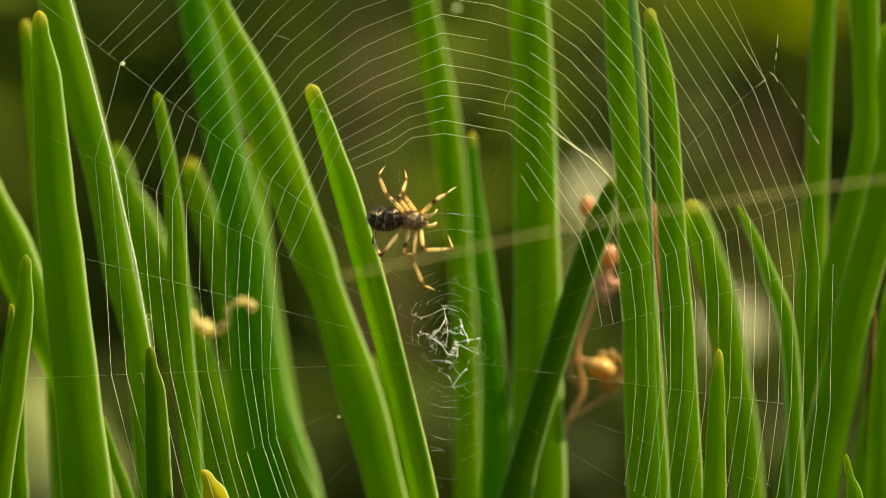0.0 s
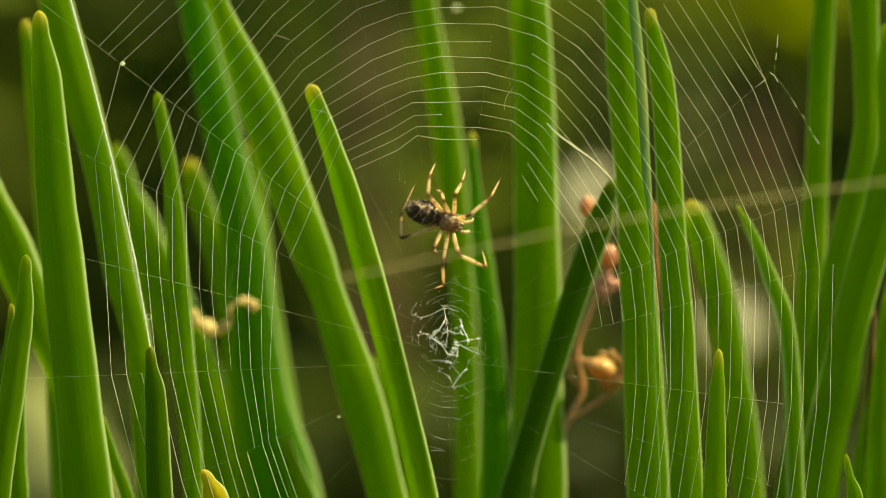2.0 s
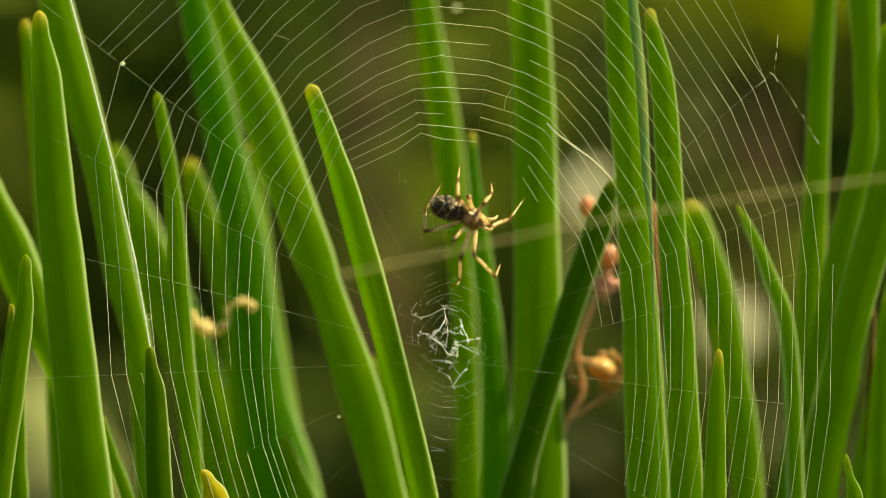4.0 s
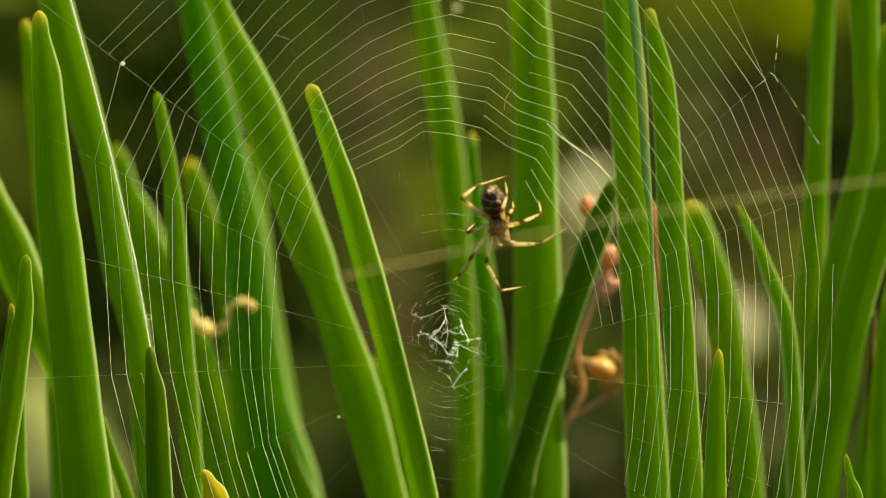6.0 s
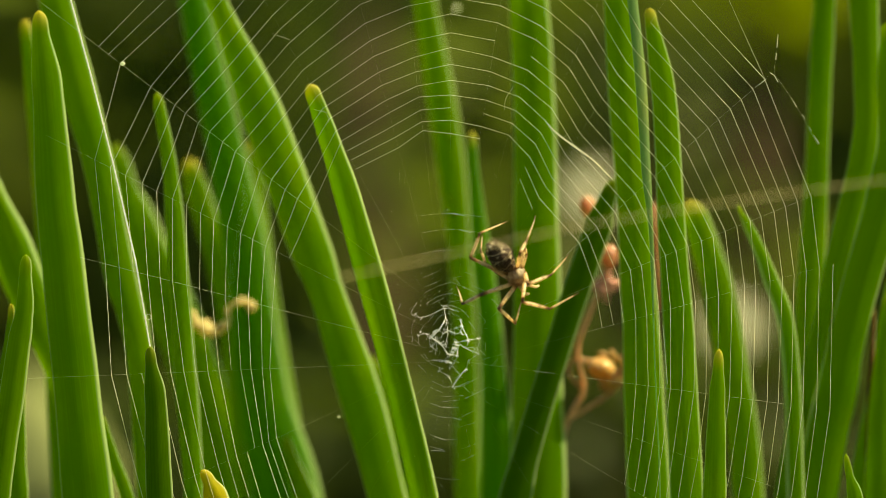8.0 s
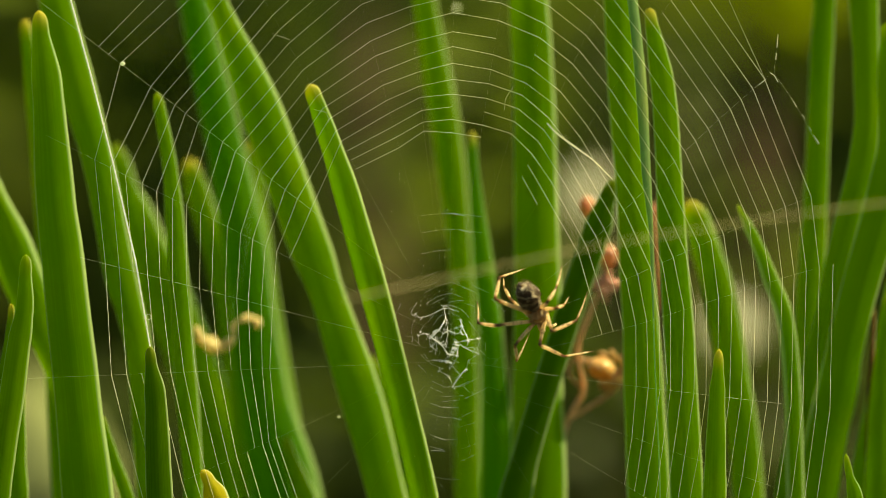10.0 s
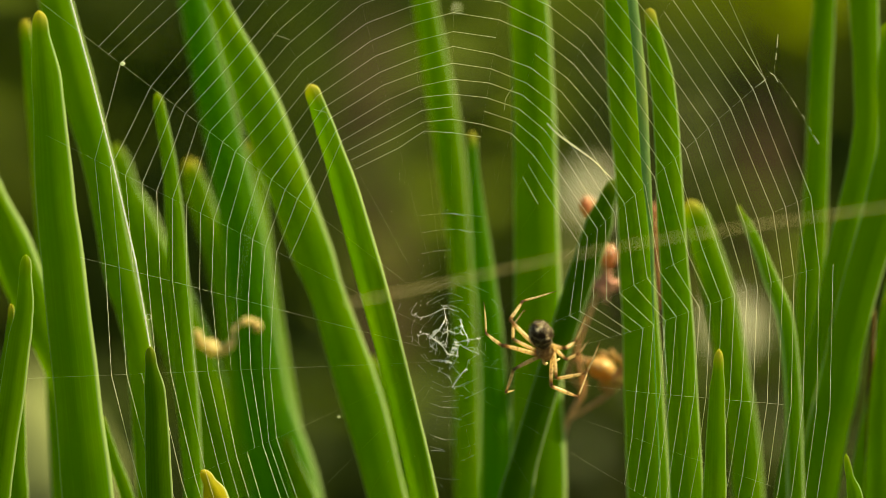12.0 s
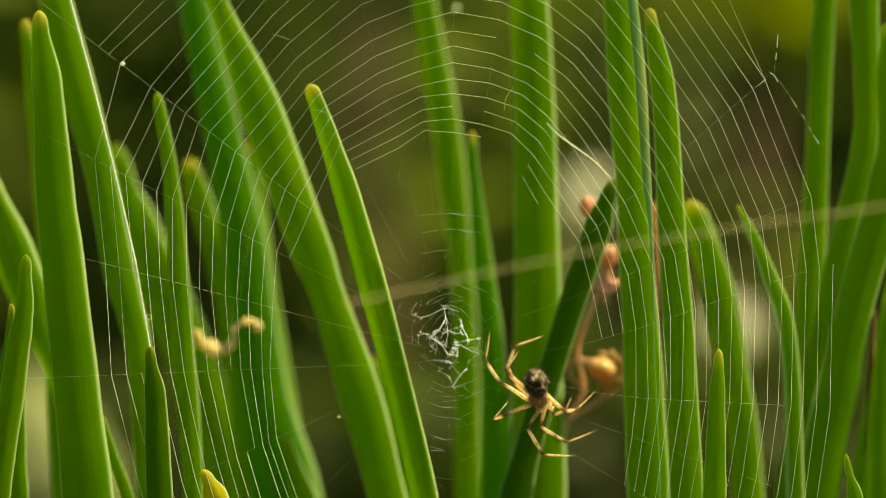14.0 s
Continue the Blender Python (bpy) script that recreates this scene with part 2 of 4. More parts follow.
def hedge():
    """A dense hedge round the place: a dark twiggy core with leaves over it."""
    core, bm, rng = bmesh.new(), bmesh.new(), random.Random(5)
    n, rows = 96, 7
    grid = [[None] * (rows + 1) for _ in range(n)]
    for k in range(n):
        a = math.tau * k / n
        for j in range(rows + 1):
            r = 2.3 + 0.16 * noise.noise((math.sin(a) * 6, math.cos(a) * 6, j * 0.8)) + 0.05 * j / rows
            grid[k][j] = core.verts.new((r * math.sin(a), 0.0 + r * math.cos(a), -0.02 + 0.80 * j / rows))
    for k in range(n):
        for j in range(rows):
            core.faces.new((grid[k][j], grid[(k + 1) % n][j], grid[(k + 1) % n][j + 1], grid[k][j + 1]))
    ob = thing("hedge", "dark green clipped hedge closing the garden behind the plants", "hedge")
    part("core", core, HEDGE_CORE, ob)
    for k in range(90):
        a = math.tau * k / 90
        shrub_leaves(bm, (2.2 * math.sin(a), 2.2 * math.cos(a), 0.40), (0.14, 0.14, 0.46), 130, rng, 0.055)
    tagged(part("foliage", bm, SHRUB, ob), kind="stuff")


hedge()

STONE = plain_material("pale_stone", (0.10, 0.12, 0.04), (0.20, 0.22, 0.085), 25.0, 0.85, relief=0.002)


def stone(at, size, label):
    bm = bmesh.new()
    lump(bm, (0, 0, size[2] * 0.8), size, None, 4, 0.35)
    ob = part("stone", bm, STONE, None)
    ob.location = at
    return tagged(ob, label, "stone")


stone((-0.185, 0.62, 0), (0.034, 0.03, 0.078), "pale weathered stone standing in the soil")


# ---------------------------------------------------------------- leaf clumps
def clump(x, y):
    return thing("narcissus_clump", "clump of tall strap-shaped green leaves growing from the soil", "plant", (x * MM, y * MM, 0), group="leaf clumps")


clump_a, clump_b, clump_c, clump_d, clump_e = clump(-62, 22), clump(-38, 28), clump(-4, 30), clump(32, 26), clump(66, 28)
leaf_dice = random.Random(11)


def blade(plant, depth, spine, widths, tone=None, dry=0.25, twist=None, keel=None):
    """One strap leaf: spine from the tip down as (x, z) in millimetres, widths at the spine's points after the tip; twist: degrees about its length, at the tip and at the foot; keel: how far it is folded."""
    base = plant.location
    pts = [Vector((x * MM, depth * MM, z * MM)) for x, z in spine]
    low, way = pts[-1], (pts[-1] - pts[-2]).normalized()
    lean = max(min(way.x / max(-way.z, 0.2), 0.6), -0.6)
    foot = Vector(((low.x + lean * low.z * 0.45) * 0.7 + base.x * 0.3 + leaf_dice.uniform(-0.004, 0.004), base.y + (depth * MM - base.y) * 0.5 + leaf_dice.uniform(-0.004, 0.004), -0.006))
    mid = (low + Vector((lean, 0, -1)) * 0.045).lerp(low.lerp(foot, 0.32), 0.35)
    chain = spline(pts + [mid, low.lerp(foot, 0.66) + Vector((lean * 0.012, 0, 0)), foot], 8)
    wide = [0.0] + [w * MM for w in widths] + [widths[-1] * MM * 1.02, widths[-1] * MM * 0.95, widths[-1] * MM * 0.8]
    chance = leaf_dice.uniform(-18, -4)
    hollow = leaf_dice.uniform(0.08, 0.18)
    hollow = hollow if keel is None else keel
    turns = twist or (chance, chance)
    bm = bmesh.new()
    uv = bm.loops.layers.uv.new("UVMap")
    dried = bm.verts.layers.float.new("dry")
    n, sides, rings, run = len(chain), 7, [], 0.0
    outline = [(-math.cos(math.pi * k / sides), -math.sin(math.pi * k / sides)) for k in range(sides)]
    outline += [(math.cos(math.pi * k / sides), math.sin(math.pi * k / sides)) for k in range(sides)]
    for i, p in enumerate(chain):
        s = min(i / 8, len(wide) - 1.0001)
        k, f = int(s), s - int(s)
        w = wide[1] * math.sqrt(max(1 - (1 - f) ** 2, 0.004)) if k == 0 else wide[k] + (wide[k + 1] - wide[k]) * (f * f * (3 - 2 * f))
        run += (p - chain[i - 1]).length if i else 0
        way = (chain[min(i + 1, n - 1)] - chain[max(i - 1, 0)]).normalized()
        across = Vector((-way.z, 0, way.x)).normalized() * -1
        if across.x < 0:
            across = -across
        deep = across.cross(way).normalized()
        if deep.y < 0:
            deep = -deep
        lean_in = radians(turns[0] + (turns[1] - turns[0]) * min(i / (8.0 * len(widths)), 1.0))
        across, deep = across * math.cos(lean_in) + deep * math.sin(lean_in), deep * math.cos(lean_in) - across * math.sin(lean_in)
        w /= math.cos(lean_in)
        thick = min(0.11 * w + 0.00025, 0.0011)
        wob = 0.00012 * noise.noise((p.x * 60, p.z * 60, depth))
        ring = []
        for u, h in outline:
            v = bm.verts.new(p + across * (u * w / 2 + wob) + deep * (h * thick / 2 + hollow * w * (0.7 * abs(u) + 0.3 * u * u - 0.4) + 0.45 * w * max(0.0, u - 0.56)))
            v[dried] = dry * max(0.0, 1 - run / 0.0042) ** 1.3
            ring.append((v, (u + 1) / 2, run * 10))
        rings.append(ring)
    m = len(outline)
    for a, b in zip(rings, rings[1:]):
        for k in range(m):
            quad = (a[k], a[(k + 1) % m], b[(k + 1) % m], b[k])
            face = bm.faces.new([q[0] for q in quad])
            for loop, q in zip(face.loops, quad):
                loop[uv].uv = (q[1], q[2])
    bm.faces.new([q[0] for q in rings[0]][::-1]), bm.faces.new([q[0] for q in rings[-1]])
    bmesh.ops.recalc_face_normals(bm, faces=bm.faces)
    for v in bm.verts:
        v.co -= base
    return part("leaf", bm, tone or LEAF, plant)


blade(clump_a, 6, ((-75.6, 244.6), (-75.5, 241.3), (-74.4, 230.7), (-72.9, 209.6), (-71.7, 199.0), (-68.9, 172.6), (-66.9, 153.4)), (3.0, 5.6, 7.2, 7.8, 8.4, 9.5), dry=0.9, twist=(-14, -12), keel=0.1)
blade(clump_a, 34, ((-83.4, 245.8), (-83.1, 242.9), (-81.2, 227.1), (-79.2, 204.6), (-75.3, 150.4)), (2.3, 3.8, 4.5, 5.6), dry=0.9)
blade(clump_a, 23, ((-80.0, 266.0), (-77.5, 256.2), (-75.7, 248.4), (-72.1, 234.2), (-67.3, 216.6), (-65.1, 205.6), (-63.2, 195.9), (-60.8, 186.9), (-59.4, 180.8), (-57.4, 151.6)), (5.3, 6.4, 7.0, 5.9, 5.9, 6.2, 5.3, 5.1, 4.6), twist=(-8, -10), keel=0.1)
blade(clump_b, -1, ((-53.9, 182.1), (-53.8, 179.3), (-53.1, 173.1), (-52.6, 162.7), (-52.2, 154.2)), (2.1, 3.9, 4.6, 4.9), tone=LEAF_DEEP_SHADED, twist=(-6, -6), keel=0.08)
blade(clump_a, -4, ((-76.2, 199.0), (-76.4, 196.0), (-76.6, 188.8), (-77.5, 183.6), (-78.9, 173.3), (-80.4, 163.0), (-81.3, 154.5)), (2.2, 3.2, 4.1, 4.5, 4.2, 4.0), twist=(-14, -14), keel=0.1)
blade(clump_a, 8, ((-81.1, 189.8), (-81.2, 187.4), (-81.5, 183.1), (-83.2, 172.5), (-85.4, 153.2)), (1.3, 1.8, 2.5, 2.8), dry=0.9)
blade(clump_a, 26, ((-97.3, 228.9), (-93.2, 219.0), (-90.0, 211.2), (-85.5, 200.1), (-82.7, 193.5), (-78.4, 182.4), (-73.4, 171.4), (-71.3, 151.2)), (5.0, 6.6, 8.6, 8.1, 5.5, 6.6, 6.9))
blade(clump_a, 14, ((-80.1, 173.2), (-80.2, 170.0), (-80.9, 161.4), (-81.0, 152.5)), (1.1, 2.7, 3.7))
blade(clump_b, 54, ((-68.3, 221.9), (-66.8, 214.2), (-63.9, 204.8), (-57.6, 188.4), (-53.5, 179.0), (-46.7, 157.8), (-45.1, 148.2)), (4.8, 8.2, 10.3, 10.2, 9.8, 9.4), twist=(-16, -14), keel=0.1)
blade(clump_b, 18, ((-55.1, 230.2), (-54.4, 226.2), (-52.6, 215.3), (-51.6, 204.5), (-50.1, 182.7), (-49.3, 171.9), (-48.0, 152.1)), (2.3, 2.8, 3.6, 3.9, 4.3, 3.7))
blade(clump_b, 52, ((-53.0, 218.6), (-52.3, 216.5), (-50.7, 210.6), (-48.9, 204.8), (-47.2, 198.9), (-43.8, 181.4), (-40.3, 148.4)), (3.5, 4.9, 4.9, 4.9, 4.7, 4.7), dry=0.9)
blade(clump_b, 47, ((-55.2, 269.6), (-53.0, 259.2), (-51.4, 251.1), (-45.7, 224.4), (-41.3, 202.4), (-39.7, 189.7), (-37.5, 170.0), (-32.8, 148.9)), (4.4, 5.9, 7.4, 8.9, 8.8, 10.8, 14.1), tone=LEAF_BLUE, twist=(-6, -14), keel=0.1)
blade(clump_c, 26, ((-51.0, 266.5), (-47.3, 256.5), (-44.5, 248.8), (-35.4, 225.5), (-26.4, 200.1), (-23.1, 191.3), (-16.6, 171.4), (-11.2, 151.2)), (2.8, 3.8, 8.0, 7.9, 6.7, 8.1, 7.3), twist=(-18, -12), keel=0.12)
blade(clump_b, 50, ((-39.4, 222.5), (-39.3, 219.7), (-38.7, 212.9), (-36.4, 193.1), (-29.1, 148.6)), (3.1, 3.7, 4.0, 4.2), dry=0.9)
blade(clump_c, 9, ((-25.3, 231.0), (-24.5, 228.8), (-21.6, 220.3), (-18.3, 209.7), (-13.8, 193.7), (-8.2, 172.5), (-3.8, 153.1)), (2.8, 3.7, 4.7, 5.1, 4.7, 4.9), dry=0.9, twist=(-24, -22), keel=0.09)
blade(clump_c, 34, ((-31.4, 162.7), (-30.8, 159.6), (-29.0, 154.0), (-27.8, 150.4)), (2.4, 3.8, 4.7))
blade(clump_c, 44, ((-14.3, 178.3), (-12.3, 170.2), (-9.5, 158.7), (-7.9, 149.3)), (3.0, 3.0, 3.9))
blade(clump_c, 52, ((-7.3, 270.3), (-5.5, 259.8), (-4.1, 251.6), (-0.1, 228.2), (1.3, 218.8), (3.3, 200.1), (4.2, 187.2), (5.2, 148.4)), (3.3, 4.4, 5.7, 5.6, 4.6, 4.9, 5.5), twist=(-20, -12), keel=0.12)
blade(clump_c, 36, ((5.8, 223.6), (5.8, 220.5), (6.0, 215.9), (8.4, 193.3), (9.6, 182.0), (10.7, 159.4), (10.8, 150.1)), (1.8, 2.1, 4.1, 4.6, 6.2, 6.7), dry=0.9, tone=LEAF_BLUE, twist=(-16, -6), keel=0.15)
blade(clump_d, 30, ((16.1, 255.9), (16.4, 252.1), (16.6, 249.2), (17.3, 238.0), (17.9, 221.3), (18.4, 182.3), (18.4, 171.1), (18.5, 150.8)), (5.4, 7.3, 7.7, 8.1, 9.1, 9.8, 11.0), twist=(-18, -12), keel=0.08)
# shade over this leaf's lower part is painted as a darker tone throughout
blade(clump_d, 20, ((33.3, 213.4), (31.6, 209.9), (29.9, 204.5), (26.2, 193.6), (22.7, 182.7), (16.1, 160.8), (13.9, 151.9)), (3.1, 5.1, 5.1, 4.9, 5.2, 6.4), tone=LEAF_DEEP_SHADED, twist=(-24, -3), keel=0.06)
blade(clump_d, 15, ((32.1, 264.8), (32.7, 255.2), (33.2, 247.6), (34.2, 231.4), (35.5, 215.2), (37.5, 188.2), (38.3, 172.1), (39.2, 152.4)), (3.9, 5.2, 5.7, 5.7, 6.9, 7.7, 8.3), twist=(-10, -6), keel=0.12)
# added thin blade that paints the lit right side of the previous leaf
blade(clump_d, 5, ((33.9, 263.3), (34.7, 254.0), (35.4, 246.5), (37.1, 230.7), (38.0, 214.9), (38.9, 202.2), (39.4, 183.2), (40.5, 153.5)), (1.6, 2.1, 2.3, 1.9, 0.9, 0.3, 0.3), tone=LEAF_LIT_SIDE, twist=(14, 14), keel=0.1)
blade(clump_d, 9, ((38.9, 245.4), (39.1, 243.7), (41.4, 231.0), (42.2, 220.3), (43.4, 199.0), (44.5, 183.1), (45.9, 153.1)), (2.3, 4.6, 4.9, 5.4, 5.9, 6.4), dry=0.9, twist=(-4, -4), keel=0.08)
blade(clump_d, 36, ((49.0, 209.6), (50.9, 204.6), (52.7, 199.0), (54.6, 193.3), (58.8, 170.7), (60.3, 159.4), (61.1, 150.1)), (5.0, 5.7, 6.0, 6.0, 6.2, 6.3), dry=0.9, twist=(-20, -8), keel=0.12)
blade(clump_d, -3, ((50.5, 181.7), (50.4, 178.4), (50.2, 173.2), (49.9, 162.9), (49.7, 154.4)), (2.0, 3.0, 3.8, 4.4), dry=0.9)
blade(clump_e, 18, ((56.7, 208.6), (57.4, 207.2), (58.9, 204.5), (61.4, 199.0), (63.4, 193.6), (65.6, 188.2), (67.1, 177.3), (68.0, 152.1)), (1.1, 2.2, 2.8, 3.5, 3.7, 3.7, 3.8), tone=LEAF_LIT_EDGE, twist=(16, 6), keel=0.3)
blade(clump_e, 30, ((76.3, 267.1), (75.8, 257.1), (75.4, 249.2), (74.8, 238.0), (74.1, 221.3), (72.7, 193.4), (71.7, 176.7), (69.6, 150.8)), (3.3, 4.4, 4.7, 4.7, 5.5, 5.2, 5.0), twist=(-3, -3), keel=0.06)
blade(clump_e, 23, ((80.8, 266.0), (81.5, 256.2), (81.8, 248.4), (82.3, 235.3), (82.4, 225.9), (81.9, 219.9), (80.0, 211.1), (76.4, 196.8), (74.7, 188.0), (71.7, 177.0), (69.3, 167.2), (66.7, 154.0)), (6.8, 5.7, 5.1, 4.8, 5.1, 4.9, 4.6, 4.2, 4.0, 3.8, 3.8), twist=(-8, -8), keel=0.07)
blade(clump_e, 21, ((86.2, 243.8), (86.3, 241.7), (86.8, 231.8), (87.3, 220.9), (85.6, 211.0), (84.2, 204.5), (81.9, 196.8), (79.6, 188.1), (77.8, 180.4), (76.3, 171.7), (75.0, 166.2), (72.8, 154.2)), (3.5, 5.5, 6.1, 7.1, 7.4, 7.3, 7.2, 7.5, 8.2, 8.3, 8.5), twist=(-14, -2), keel=0.07)
blade(clump_e, 26, ((91.6, 206.7), (90.9, 200.1), (89.3, 189.1), (86.5, 171.4), (82.5, 151.2)), (4.0, 6.6, 7.1, 6.9))
blade(clump_e, 3, ((74.8, 162.0), (75.4, 158.2), (76.5, 153.7)), (1.4, 2.8))
blade(clump_e, 22, ((86.4, 191.3), (85.4, 182.6), (84.4, 166.1), (84.5, 151.7)), (2.6, 3.9, 5.5))
blade(clump_b, 2, ((-44.7, 159.1), (-43.5, 157.2), (-42.2, 153.9)), (2.3, 4.5), tone=LEAF_YELLOW)
blade(clump_a, 18, ((-65.8, 168.4), (-64.9, 165.4), (-63.9, 161.0), (-60.8, 152.1)), (1.3, 2.2, 2.6))

blade(clump_e, 24, ((83.9, 188.6), (83.7, 183.6), (83.3, 173.7), (82.9, 164.9), (82.3, 151.5)), (0.9, 1.4, 1.2, 0.9), tone=LEAF_DRY)


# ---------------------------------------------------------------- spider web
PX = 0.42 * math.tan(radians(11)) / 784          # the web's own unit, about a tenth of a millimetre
HUB = Vector((795, 600))


def on_web(x, y, depth=0.0):
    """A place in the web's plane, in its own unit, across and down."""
    k = PX * (0.42 + depth) / 0.42
    return Vector(((x - 784) * k, depth, EYE_Z - (y - 441) * k))


web = thing("spider_web", "pale orb web with fine sticky spiral strung between leaves", "spider web", on_web(*HUB))
web_dice = random.Random(3)


def silk(name, paths, radius, material, parent=None, label=""):
    parent = parent or web
    bm = bmesh.new()
    for path in paths:
        tube(bm, [p - parent.location for p in path], radius, 4)
    return part(name, bm, material, parent, label, smooth=False)


# angle, distance of the turns 0, 10 and 20 of the spiral, end of the thread, its half width in micrometres, first turn, how far below the hub it starts
RADII = ((-7.5, 256, 458, 678, 600, 22, 4, 37), (-19.4, 264, 464, 689, 610, 13, 3, 60), (-31, 282, 488, 713, 700, 12, 3, 72),
         (-58, 215, 420, 620, 640, 8, 7, 30), (-78, 205, 410, 610, 640, 8, 7, 20), (-100, 205, 410, 610, 640, 8, 7, 20),
         (-120, 220, 430, 630, 660, 8, 7, 30), (-135, 302, 462, 724, 740, 12, 5, 40), (-155.4, 288, 413, 653, 520, 12, 5, 36),
         (-177.7, 249, 407, 653, 800, 18, 5, 40), (165.3, 222, 434, 682, 675, 32, 5, 27), (153.2, 232, 467, 770, 800, 17, 4, 0),
         (142.5, 190, 479, 739, 960, 20, 4, -41), (118.6, 324, 540, 850, 960, 6, 1, 0), (106.3, 326, 571, 956, 960, 5, 1, 0),
         (100.5, 346, 579, 980, 960, 5, 1, 0), (91.3, 343, 605, 985, 960, 5, 1, 0), (82.8, 337, 594, 960, 960, 5, 1, 0),
         (74.2, 338, 586, 930, 960, 5, 1, 0), (66.3, 318, 565, 880, 960, 5, 0, 0), (57.2, 290, 535, 820, 960, 6, 0, 0),
         (40.9, 284, 505, 768, 745, 12, 1, 24), (22.1, 254, 481, 714, 690, 13, 0, 8), (15.2, 258, 473, 704, 665, 14, 1, 52))
TURNS = 21
# how threads are pulled aside by the climbing spider: across and down, at TIMES
TIMES = (0.0, 0.5, 1.5, 2.5, 3.0, 6.0, 7.0, 8.0, 10.5, 11.0, 11.5, 12.0, 13.0, 14.0)
PULL = {14: ((0, 0), (2, 0), (5, -2), (8, -4), (8, -5), (10, -8), (10, -9), (10, -10), (12, -10), (12, -10), (12, -10), (12, -10), (12, -10), (12, -10)),
        15: ((0, 0), (1, 2), (5, -1), (22, -9), (20, -9), (27, -16), (27, -16), (27, -17), (30, -16), (30, -16), (30, -16), (30, -16), (30, -16), (30, -17)),
        16: ((0, 0), (-2, 2), (-2, 10), (-7, 20), (-10, 18), (13, 1), (13, 1), (14, 0), (18, -2), (18, -2), (18, -2), (18, -2), (18, -2), (18, -3)),
        17: ((0, 0), (4, 0), (4, 2), (9, 4), (2, 10), (14, 5), (10, 3), (13, 1), (15, -3), (15, -3), (15, -4), (15, -4), (15, -4), (15, -4)),
        18: ((0, 0), (0, 1), (0, 1), (5, 2), (0, 6), (-2, 33), (1, 11), (2, 7), (8, 3), (8, 3), (8, 3), (8, 3), (8, 3), (8, 3)),
        19: ((0, 0), (1, 0), (3, 0), (3, 1), (1, 2), (13, 16), (-9, 27), (-3, 11), (4, 4), (4, 4), (5, 5), (5, 5), (5, 5), (4, 4)),
        20: ((0, 0), (0, 0), (0, 0), (0, 0), (0, 0), (5, 16), (8, 16), (-17, 22), (0, 8), (0, 8), (0, 8), (0, 8), (0, 8), (0, 8)),
        21: ((0, 0), (0, 0), (0, 0), (0, 0), (0, 0), (0, 2), (0, 2), (0, 6), (-2, 24), (-2, 16), (0, 10), (0, 8), (0, 5), (0, 5)),
        22: ((0, 0), (0, 0), (0, 0), (0, 0), (0, 0), (0, 0), (0, 0), (0, 0), (-8, 18), (-37, 40), (-38, 50), (-40, 50), (-4, 10), (-4, 8)),
        23: ((0, 0), (0, 0), (0, 0), (0, 0), (0, 0), (0, 0), (0, 0), (0, 2), (0, 14), (8, 16), (18, 18), (12, 18), (-4, 26), (0, 20)),
        0: ((0, 0), (0, 0), (0, 0), (0, 0), (0, 0), (0, 0), (0, 0), (0, 0), (0, 4), (0, 6), (0, 9), (0, 12), (0, 16), (0, 22))}
BENT = (0, 21, 22, 23)             # threads pulled near their middle, fast at both ends
STEPS = [(n, f / 4) for n in range(len(TIMES) - 1) for f in range(4)] + [(len(TIMES) - 2, 1.0)]


def crossing(i, k):
    """Where turn k (0 is the innermost) crosses thread i, from the hub."""
    i %= len(RADII)
    _, near, half, far, *_ = RADII[i]
    dice = random.Random(i * 100 + k)
    bend = (far - 2 * half + near) / 200
    d = near + ((half - near) / 10 - 10 * bend) * k + bend * k * k + dice.uniform(-2, 2)
    if i == 12 and k > 17:
        d += 44
    return d, i


def round_hub(d, a, low=0):
    return on_web(HUB.x + d * math.cos(a), HUB.y + low - d * math.sin(a), 0.0002 * math.sin(a * 5 + d * 0.01))


def web_point(d, i):
    """The point of thread i at the distance d."""
    return round_hub(d, radians(RADII[i][0]), RADII[i][7])


def half_thread(end, other, radius=0.000050, share=0.72, name="spiral_thread"):
    """A share of the thread from one end to the other, with its origin at that end."""
    bm = bmesh.new()
    tube(bm, [Vector(), (other - end) * share], radius, 4)
    ob = part(name, bm, SILK, web, smooth=False)
    ob.location = end - web.location
    return ob


upper_radii, bent_radii = {}, []
for i, (_, _, _, _, end, fine, _, _) in enumerate(RADII):
    if i in BENT:
        bends = [d for d in (40, 150, 250, 350, 440, 530, 620) if d < end] + [end]
        bent_radii += [(i, d0, d1, half_thread(web_point(d0, i), web_point(d1, i), fine * 1e-6 * min(0.3 + d0 / 420, 1.0), 1.02, "radius_thread")) for d0, d1 in zip(bends, bends[1:])]
        continue
    made = silk("radius_thread", [[web_point(d, i) for d in (40, 200, 400, end)]], lambda s, fine=fine: fine * 1e-6 * min(0.3 + 1.1 * s, 1.0), SILK_FAINT)
    if i in PULL:
        upper_radii[i] = made
MOVING = (0, *range(13, 24))          # the fields of the spiral that swing as the spider climbs
chords = []
